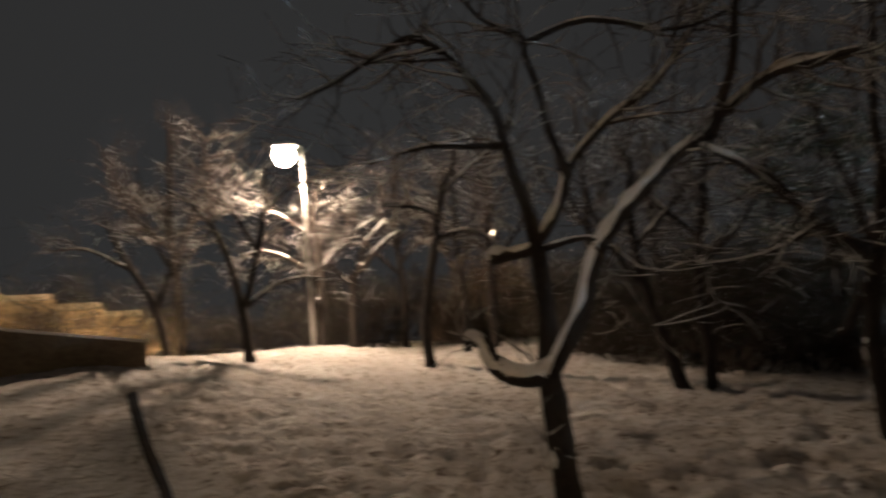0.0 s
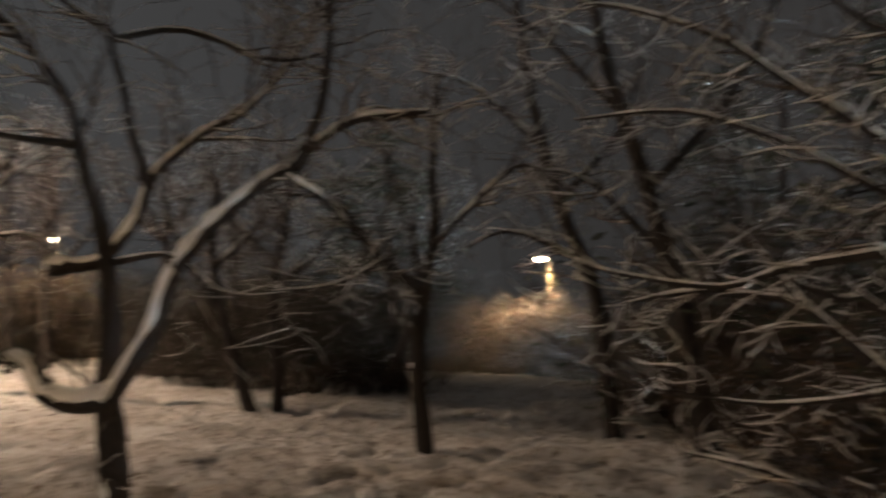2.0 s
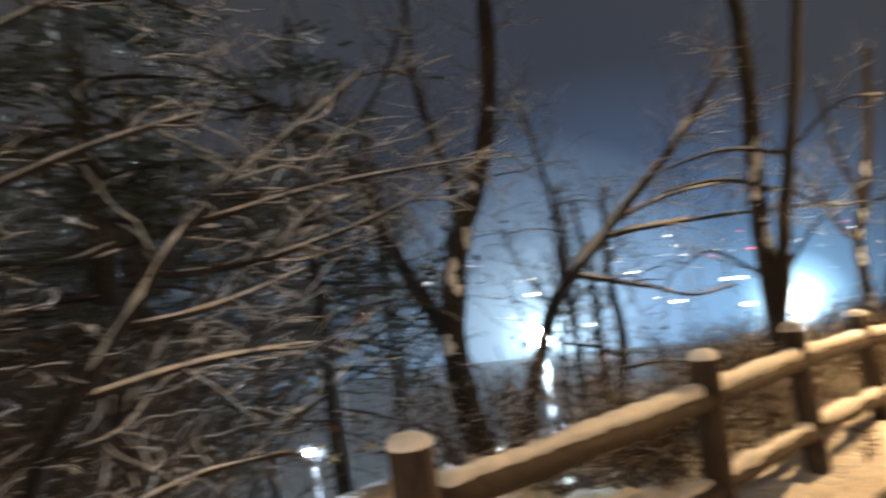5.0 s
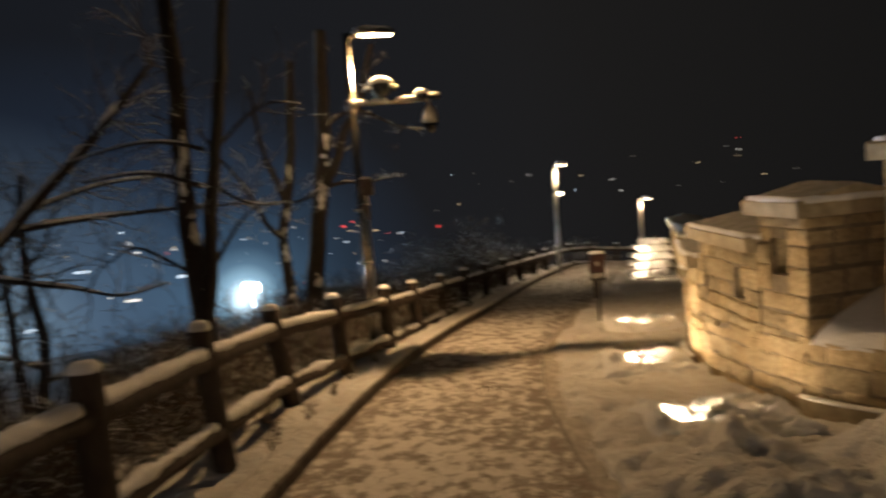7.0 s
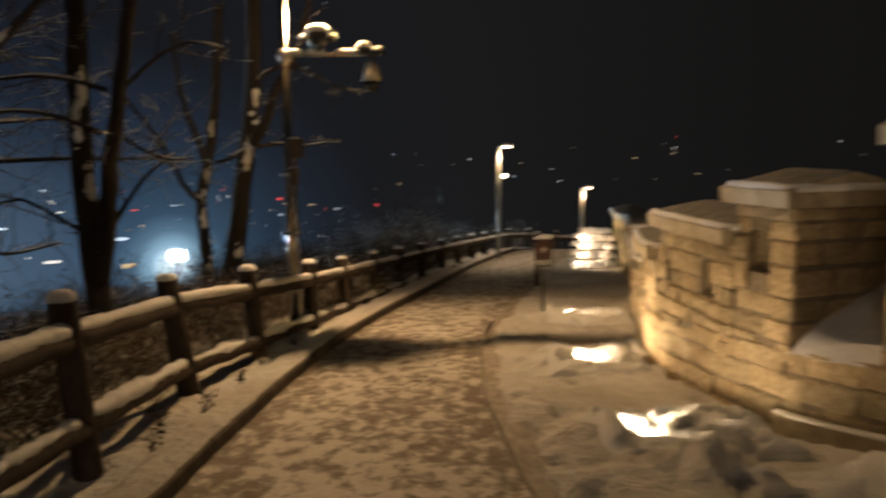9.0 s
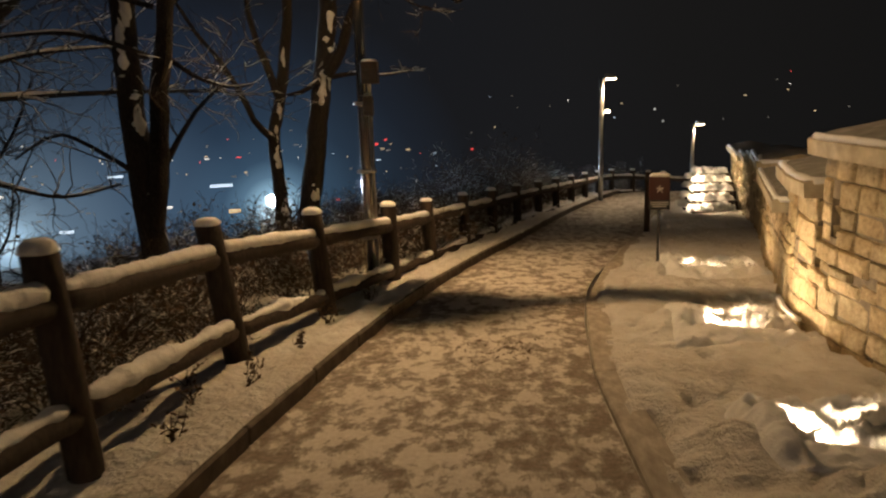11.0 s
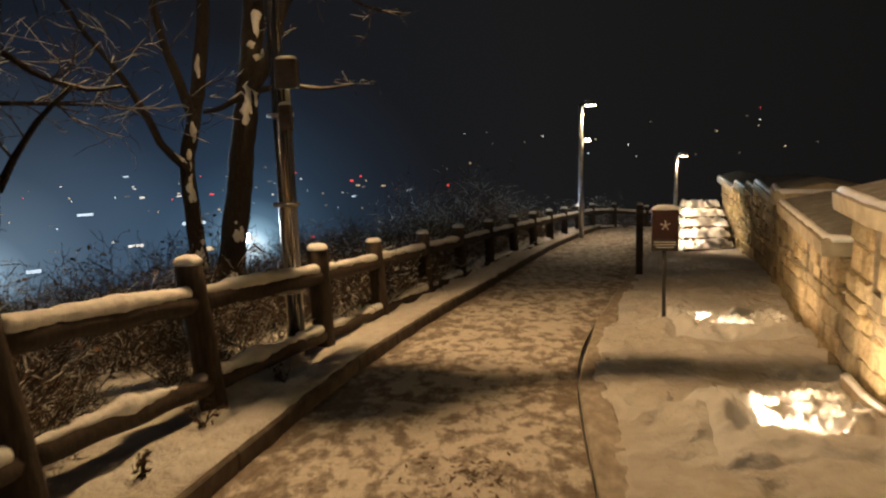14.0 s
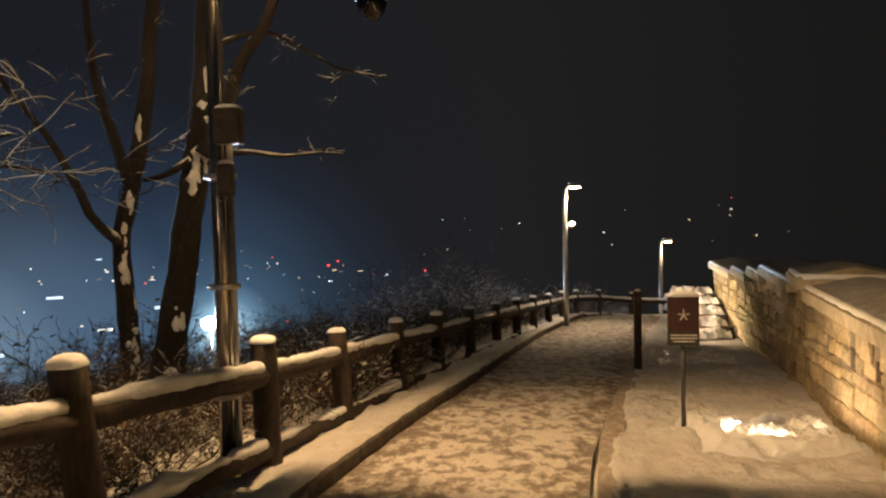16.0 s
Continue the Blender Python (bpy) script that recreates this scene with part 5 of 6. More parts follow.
# the many-stemmed bush whose long snowy boughs reach over the path's end
SPREADING = [([(0.0, 0.0), (0.33, 0.88), (0.85, 1.57), (1.33, 2.13), (2.09, 2.66), (2.4, 2.9)], 0.058, 0.016),
             ([(-0.1, 0.0), (0.0, 0.9), (0.07, 1.6), (0.07, 2.2), (0.3, 3.2), (0.35, 4.4)], 0.085, 0.04),
             ([(0.07, 2.18), (0.45, 2.36), (0.89, 2.51), (1.3, 2.6)], 0.027, 0.010),
             ([(0.07, 2.18), (-0.3, 2.53), (-0.91, 3.09), (-1.3, 3.38), (-1.8, 3.6)], 0.033, 0.010),
             ([(-0.06, 2.2), (-0.25, 2.12), (-0.43, 2.06), (-0.87, 2.01), (-1.18, 1.93), (-1.74, 2.03), (-2.2, 2.2)], 0.035, 0.008),
             ([(-0.06, 2.2), (-0.33, 2.31), (-0.84, 2.67), (-1.36, 2.92), (-2.0, 3.0)], 0.027, 0.008),
             ([(1.05, 1.78), (1.61, 1.8), (2.4, 1.99), (2.8, 2.15)], 0.025, 0.008),
             ([(1.28, 2.05), (2.08, 2.2), (3.0, 2.28)], 0.023, 0.006),
             ([(0.85, 1.54), (1.31, 1.57), (1.97, 1.71)], 0.023, 0.008),
             ([(0.61, 1.22), (1.27, 1.26), (2.04, 1.21), (2.4, 1.1)], 0.027, 0.008),
             ([(-0.83, 1.84), (-1.37, 1.92), (-1.9, 1.85)], 0.023, 0.008),
             ([(-0.15, 0.3), (-0.1, 0.9), (-0.39, 1.43), (-0.83, 1.85), (-1.05, 2.2)], 0.039, 0.016),
             ([(-0.82, 1.92), (-0.16, 1.69), (0.34, 1.63)], 0.020, 0.008),
             ([(0.45, 0.96), (0.77, 0.98), (1.09, 1.18), (1.5, 1.3)], 0.023, 0.008),
             ([(-0.2, 0.1), (-0.5, 0.6), (-0.9, 0.9), (-1.5, 1.0)], 0.031, 0.010),
             ([(-0.4, 1.4), (-1.0, 1.3), (-1.7, 1.35)], 0.020, 0.006),
             ([(0.2, 0.1), (0.6, 0.5), (1.1, 0.62), (1.8, 0.55)], 0.031, 0.010),
             ([(0.2, 2.8), (-0.5, 3.3), (-0.9, 4.2)], 0.027, 0.010), ([(0.25, 3.0), (0.9, 3.3), (1.5, 3.2)], 0.023, 0.008)]
shaped_tree("shrub", (-4.24, 0.25), 78.4, SPREADING, "large spreading shrub with long snow-laden boughs", 21, shoots=20, length=0.62, depth=2, snow=0.9, category="shrub", deep=0.5, up=0.12)

# trees on the slope behind the fence
shaped_tree("tree", (-6.54, 6.41), 42.5, [([(0, -0.1), (-0.17, 0.55), (-0.22, 1.57), (-0.02, 2.63), (0.24, 3.24), (0.53, 4.14), (0.64, 5.05), (0.7, 6.5)], 0.22, 0.08), ([(0.0, 2.6), (0.02, 3.2), (-0.21, 4.23), (-0.33, 5.02), (-0.3, 6.2)], 0.09, 0.03),
             ([(-0.24, 1.45), (-0.79, 2.51), (-1.1, 3.48), (-1.51, 4.17), (-2.21, 4.75), (-2.85, 5.25), (-3.3, 5.5)], 0.12, 0.03), ([(-2.15, 4.71), (-2.6, 4.7), (-3.2, 4.9)], 0.04, 0.015), ([(-1.45, 4.02), (-0.8, 4.65), (-0.4, 5.4)], 0.05, 0.02)],
            "big forked bare tree on the slope behind the fence", 31, shoots=14, length=1.1, plaster=8, group="trees behind the fence")
shaped_tree("tree", (-7.18, 7.85), 39.9, [([(0, -0.4), (0.63, 1.66), (1.24, 2.5), (2.55, 3.82), (3.49, 4.93)], 0.14, 0.04), ([(0.96, 2.29), (1.6, 2.79), (3.26, 2.91), (4.73, 2.89)], 0.06, 0.012), ([(1.13, 2.31), (2.17, 2.01), (2.81, 1.81), (3.4, 1.9)], 0.05, 0.012),
             ([(0.9, 2.2), (0.96, 2.95), (0.77, 4.13), (0.61, 4.9)], 0.06, 0.02), ([(1.7, 3.0), (2.6, 3.3), (3.6, 3.4)], 0.04, 0.01)], "bare tree leaning over the slope behind the fence", 32, shoots=17, length=1.0, group="trees behind the fence")
shaped_tree("tree", (-7.55, 11.28), 32, [([(0, -0.5), (0.1, 0.6), (0.21, 1.48), (0.1, 2.8), (0.2, 4.2)], 0.15, 0.05), ([(0.18, 0.85), (0.7, 0.95), (1.46, 0.92), (2.0, 1.1)], 0.05, 0.012), ([(0.16, 1.06), (-0.3, 1.3), (-0.9, 1.4)], 0.05, 0.012), ([(-0.1, -0.3), (-0.2, 1.2), (-0.22, 2.4), (-0.4, 4.0)], 0.11, 0.04)],
            "twin bare trunks on the slope behind the fence", 33, shoots=9, length=0.9, group="trees behind the fence")
shaped_tree("tree", (-3.55, 8.75), 25.5, [([(0.05, -0.1), (-0.02, 0.53), (-0.06, 1.24), (-0.1, 2.09), (-0.1, 2.91), (-0.07, 3.7), (-0.1, 5.2)], 0.16, 0.09), ([(-0.02, 1.0), (0.06, 1.34), (0.14, 2.08), (0.27, 2.9), (0.41, 3.77), (0.6, 5.2)], 0.10, 0.06), ([(0.15, 1.62), (0.46, 2.06), (0.7, 2.3)], 0.035, 0.012),
             ([(0.2, 2.6), (0.45, 2.4), (0.76, 2.28), (1.0, 2.3)], 0.03, 0.008), ([(0.1, 2.56), (-0.5, 2.76), (-1.2, 2.7)], 0.035, 0.01), ([(0.2, 3.0), (-0.48, 3.12), (-1.36, 2.93)], 0.03, 0.01), ([(-0.1, 1.5), (-0.7, 1.9), (-1.1, 1.7)], 0.03, 0.01), ([(0.3, 3.0), (0.9, 3.5), (1.4, 3.5)], 0.03, 0.01)],
            "double-stemmed rough-barked tree close behind the fence", 34, shoots=9, length=0.7, snow=0.75, plaster=16, group="trees behind the fence")
shaped_tree("tree", (-3.4, 12.0), 23.8, [([(0.08, -0.2), (0.03, 0.49), (-0.02, 1.1), (-0.04, 1.92), (0.11, 2.61), (0.22, 3.29), (0.35, 4.8)], 0.125, 0.06), ([(-0.04, 1.9), (-0.29, 2.21), (-0.53, 2.76), (-0.85, 3.23), (-1.2, 3.8)], 0.05, 0.02), ([(0.05, 2.5), (-0.09, 2.94), (-0.21, 3.4), (-0.3, 4.4)], 0.06, 0.025)],
            "slender forked tree with snow plastered on its trunk", 35, shoots=5, length=0.6, snow=0.8, plaster=16, group="trees behind the fence")
shaped_tree("tree", (-2.9, 12.1), 22.1, [([(-0.17, -0.2), (-0.21, 0.45), (-0.13, 1.0), (-0.05, 1.45), (0.07, 2.09), (0.24, 3.16), (0.29, 3.95), (0.35, 5.2)], 0.178, 0.10), ([(0.2, 2.7), (0.38, 3.0), (0.61, 3.6), (0.84, 3.99), (1.1, 4.9)], 0.08, 0.04), ([(0.1, 2.63), (-0.15, 2.5), (-0.34, 2.46)], 0.04, 0.02), ([(0.25, 2.68), (0.6, 2.72), (0.96, 2.69), (1.41, 2.75)], 0.035, 0.01),
             ([(0.3, 3.6), (0.46, 3.78), (0.89, 3.89), (1.55, 3.6), (2.01, 3.54)], 0.035, 0.01)], "stout rough-barked tree with snow plastered on its trunk", 36, shoots=6, length=0.5, snow=0.75, plaster=16, group="trees behind the fence")


# ---- bushes, conifers and woods ----
def bush_meshes(seed, height, count, leafy, snow=0.3):
    w = Wood(seed)
    rnd = w.rnd
    for _ in range(count):
        a, s = rnd.uniform(0, 2 * math.pi), rnd.uniform(0.0, 0.35) * height
        p = Vector((math.cos(a) * s, math.sin(a) * s, -0.1))
        way = Vector((math.cos(a) * 0.5, math.sin(a) * 0.5, 1)).normalized()
        pts = [p]
        steps = 5
        L = height * rnd.uniform(0.6, 1.1)
        for k in range(steps):
            way = (way + Vector((rnd.gauss(0, 0.25), rnd.gauss(0, 0.25), rnd.gauss(0, 0.1)))).normalized()
            pts.append(pts[-1] + way * L / steps)
        rr = [max(0.005, 0.011 * height * (1 - 0.7 * k / steps)) for k in range(steps + 1)]
        w.twig.tube(pts, rr, 4, cap=False)
        w.shoots(pts, rr, 7, height * 0.38, 0.25, 2, 0.2, snow)
    leaves = Mesh()
    for _ in range(leafy):
        f = rnd.choice(w.twig.v)
        p = f + Vector((rnd.gauss(0, 0.04), rnd.gauss(0, 0.04), rnd.gauss(0, 0.03))) * height
        a, b2 = Vector((rnd.gauss(0, 1), rnd.gauss(0, 1), rnd.gauss(0, 0.6))).normalized(), Vector((rnd.gauss(0, 1), rnd.gauss(0, 1), rnd.gauss(0, 0.6))).normalized()
        s = 0.03 * height ** 0.5
        n0 = len(leaves.v)
        leaves.v += [p - a * s, p + b2 * s * 0.5, p + a * s, p - b2 * s * 0.5]
        leaves.f.append((n0, n0 + 1, n0 + 2, n0 + 3))
    return w, leaves


def bush(seed, height, count, leafy, label, leaf=None, snow=0.3):
    w, leaves = bush_meshes(seed, height, count, leafy, snow)
    root = w.finish("bush", 0, 0, 0, label, "bush", "bushes on the slope")
    if leaves.v:
        part("foliage", leaves, leaf or DRY, root, "withered leaves", kind="stuff")
    return root


def more(kind, places, scale, seed):
    """Further copies of a thing that already stands somewhere."""
    rnd = random.Random(seed)
    for x, y in places:
        copy = copy_thing(kind, Matrix.Identity(4))
        copy.matrix_basis = pose(x, y, lie(x, y) - 0.05, 0, 0, rnd.uniform(0, 360)) @ Matrix.Scale(scale * rnd.uniform(0.85, 1.15), 4)


def scatter(kind, places, lo, hi, seed):
    rnd = random.Random(seed)
    for k, (x, y) in enumerate(places):
        s = rnd.uniform(lo, hi)
        m = pose(x, y, lie(x, y) - 0.03, 0, 0, rnd.uniform(0, 360)) @ Matrix.Scale(s, 4)
        if k == 0:
            kind.matrix_world = m
        else:
            copy = copy_thing(kind, Matrix.Identity(4))
            copy.matrix_basis = m


def clear(places):
    """Leaves open the gully that runs down to the stadium."""
    return [(x, y) for x, y in places if not (26 < math.degrees(math.atan2(-x - 0.1, y + 0.6)) < 44 and math.hypot(x, y) > 9.5) and not (44 < math.degrees(math.atan2(-x - 0.1, y + 0.6)) < 64 and math.hypot(x, y) > 5.2)]


rnd = random.Random(77)
low = bush(101, 0.8, 18, 420, "tangled brown bush catching snow on the slope", snow=0.5)
places = [(kerb_x(y) - rnd.uniform(1.1, 2.6), y) for y in np.arange(4.2, 27, 0.42)]
scatter(low, clear(places), 0.7, 1.25, 1)
mid = bush(102, 1.3, 18, 300, "tall tangled bush with withered leaves and snow", snow=0.5)
places = clear([(kerb_x(float(y)) - rnd.uniform(2.4, 7.5), float(y) + rnd.uniform(-0.5, 0.5)) for y in np.arange(4.5, 30, 0.5)])
scatter(mid, places, 0.6, 1.2, 2)
high = bush(103, 2.4, 20, 420, "dense brown bush dusted with snow beyond the fence", snow=0.6)
places = [(kerb_x(min(y, 30)) - rnd.uniform(6.0, 17), y) for y in np.arange(8, 40, 0.8)]
places += [(rnd.uniform(-2, 16), rnd.uniform(32, 44)) for _ in range(26)]
places += [(-0.6, 24.5), (0.3, 27.5), (-1.2, 21.5), (1.2, 29.8), (3.0, 30.5), (4.6, 32), (-2.0, 26), (2.2, 31.5), (7.5, 33)]
scatter(high, clear(places), 0.5, 0.95, 3)
thick = bush(104, 1.7, 22, 500, "bare thicket bush loaded with snow", snow=0.3)
places = [(-5.6, 1.6), (-6.6, 0.4), (-5.2, 2.6), (-7.4, 2.0), (-6.2, 3.4), (-8.2, 3.6), (-7.6, 4.8), (-9.6, 1.0), (-10.4, -0.4), (-9.0, 2.6), (-5.4, 4.6), (-4.6, 3.6),
          (-11.4, 0.8), (-12.2, -1.6), (-8.6, 6.2), (-10.4, 4.4), (-12.0, 3.0), (-26.2, -8.9), (-26.9, -9.9), (-25.4, -7.6), (-27.8, -7.2), (-24.6, -9.0), (-26.0, -6.4), (-23.5, -7.4), (-17.6, -22.6), (-16.8, -23.6), (-18.0, -23.2)]
scatter(thick, clear(places), 0.9, 1.5, 4)
more(thick, [(-27.4, -8.7), (-27.9, -9.6), (-27.0, -9.3), (-28.2, -8.2), (-26.6, -8.2), (-17.8, -23.4), (-17.2, -23.9)], 2.3, 9)
more(thick, [(-27.4, -13.0), (-27.8, -11.6), (-28.4, -10.4), (-29.6, -7.9), (-29.2, -6.9), (-27.9, -9.7), (-26.9, -12.2)], 2.3, 12)
edge = bush(105, 3.0, 24, 1200, "tall dark hedge bush along the far side of the lawn", LEAF)
places = [(-14.5 + rnd.uniform(-1.5, 1.5) - 0.25 * (k % 3), y) for k, y in enumerate(np.arange(-15.5, 1, 0.9)) if not -7.4 < y < -3.2]
places += [(-17.5 + rnd.uniform(-2, 2), y) for y in np.arange(-16, 2, 1.1) if not -8.4 < y < -3.6]
places += [(x, -23.5 + rnd.uniform(-1.2, 1.2)) for x in np.arange(-16, 0, 1.2)]
scatter(edge, places, 0.55, 1.15, 5)
more(edge, [(-10.6, 1.6), (-11.6, 3.4), (-12.8, 0.6), (-13.8, 2.8)], 1.9, 13)


def conifer(seed, height):
    rnd = random.Random(seed)
    bark, boughs, needles, snow = Mesh(), Mesh(), Mesh(), Mesh()
    bark.tube([Vector((0, 0, -0.3)), Vector((0.05, 0, height * 0.5)), Vector((0, 0.05, height))], [0.16, 0.10, 0.03], 8)
    for k in range(70):
        h = height * (0.18 + 0.8 * rnd.random() ** 0.8)
        a = rnd.uniform(0, 2 * math.pi)
        L = (height * 0.34) * (1.05 - h / height) * rnd.uniform(0.7, 1.15) + 0.3
        d = Vector((math.cos(a), math.sin(a), rnd.uniform(-0.15, 0.25)))
        p0 = Vector((0, 0, h))
        pts = [p0 + d * (L * t / 4) + Vector((0, 0, -0.06 * t * t * L / 4)) for t in range(5)]
        boughs.tube(pts, [0.03, 0.024, 0.018, 0.012, 0.006], 3, cap=False)
        for _ in range(90):
            t = rnd.uniform(0.2, 1.0)
            c = pts[0].lerp(pts[4], t) + Vector((rnd.gauss(0, 0.14), rnd.gauss(0, 0.14), rnd.gauss(0, 0.07)))
            w = (d + Vector((rnd.gauss(0, 0.6), rnd.gauss(0, 0.6), rnd.gauss(0.1, 0.4)))).normalized()
            s = w.orthogonal().normalized()
            n0 = len(needles.v)
            ln = rnd.uniform(0.08, 0.17)
            needles.v += [c, c + w * ln * 0.5 + s * 0.016, c + w * ln, c + w * ln * 0.5 - s * 0.016]
            needles.f.append((n0, n0 + 1, n0 + 2, n0 + 3))
        for _ in range(1):
            t = rnd.uniform(0.4, 1.0)
            c = pts[0].lerp(pts[4], t) + Vector((rnd.gauss(0, 0.08), rnd.gauss(0, 0.08), 0.02))
            e = d.normalized() * rnd.uniform(0.06, 0.16)
            snow.tube([c - e, c, c + e], [0.012, rnd.uniform(0.03, 0.05), 0.012], 5, squash=0.6)
    root = thing("conifer", 0, 0, 0, "dark shaggy conifer with clumps of snow in its boughs", "conifer", "conifers in the thicket")
    part("trunk", bark, BARK, root)
    part("bough", boughs, BARK, root, kind="stuff")
    part("crown", needles, LEAF, root, "dark needles", kind="stuff")
    part("snow", snow, CLUMP, root, "clumps of snow on the boughs", kind="stuff")
    return root


pine = conifer(201, 7.0)
scatter(pine, [(-7.0, 2.2), (-8.6, 0.7), (-9.4, 3.6), (-8.2, 5.4), (-12.5, 1.4), (-11.2, 6.2), (-14.8, -1.4), (-15.5, -9.0), (-16.6, -11.0), (-13.6, 4.6)], 0.75, 1.1, 6)

# plain bare trees filling the woods around
fill = shaped_tree("tree", (-13.0, -0.5), 0, [([(0, 0), (0.05, 2.0), (-0.1, 4.0), (0.1, 6.5)], 0.14, 0.05), ([(0, 2.4), (-1.2, 3.8), (-1.6, 5.6)], 0.06, 0.02), ([(0, 2.8), (1.1, 4.2), (1.7, 5.8)], 0.06, 0.02), ([(0, 3.4, 0), (0.2, 4.6, 1.2), (0.3, 5.8, 1.8)], 0.05, 0.02), ([(0, 3.0, 0), (-0.2, 4.2, -1.2), (-0.3, 5.6, -1.7)], 0.05, 0.02)],
                   "plain bare tree in the dark woods", 51, shoots=16, length=1.3, group="trees in the woods", snow=0.7)
scatter(fill, [(-13.0, -0.5), (-15.0, 2.5), (-10.8, 8.8), (-12.6, 10.6), (-15.6, -8.4), (-13.6, -12.0), (-17.0, -13.5), (-12.0, -17.5), (-14.5, -19.5), (-13.0, -22.5), (-16.5, -17.0), (-6.0, -24.0),
               (-11.0, -25), (-10.5, 14.5), (-13.5, 18.0)], 0.8, 1.2, 7)

# ---- steps down beside the far parapet ----
def stair():
    root = thing("stairs", 4.0, 18.2, lie(4.0, 18.2), "snow-covered stone steps lit by floodlights beside the parapet", "stairs", kind="structure")
    inv = root.matrix_world.inverted()
    for k in range(5):
        y = 18.75 + 0.72 * k
        x0, x1 = 3.52 + 0.25 * (y - 19), wall_x(y) - 0.02
        z = -1.43 + 0.125 * k
        bm = bevelled((x0, y, z - 0.9), (x1, y + 0.74, z), 0.02, 2)
        bm.transform(inv)
        st = bm_part("step", bm, KERB, root)
        m = Mesh()
        q, n = 36, 20
        for j in range(n + 1):
            for i in range(q + 1):
                u, v = i / q, j / n
                p = Vector((x0 - 0.02 + (x1 - x0) * u, y + 0.03 + 0.70 * v, 0))
                e = min(1, (min(u, 1 - u) * 18)) ** 0.5 * min(1, v * 7) ** 0.5
                ridge = max(0.0, 1 - abs(noise.noise(p * 6.0 + Vector((0, 0, k)))) * 2.4)
                p.y += (1 - v) * (0.10 + 0.16 * noise.noise(Vector((p.x * 5.0, k * 3.7, 0))))
                p.z = z - 0.04 + e * (0.045 + 0.13 * ridge ** 1.5 + 0.05 * noise.noise(p * 5))
                m.v.append(inv @ p)
        for j in range(n):
            for i in range(q):
                a = j * (q + 1) + i
                m.f.append((a, a + 1, a + q + 2, a + q + 1))
        part("snow", m, SNOW, st, "broken lumpy snow on the tread")
        if k < 4:
            fx, fy = x0 - 0.06, y + 0.30
            floodlight(fx, fy, FLOOD * 0.6, z + 0.11 - ground_z(fx, fy))


stair()

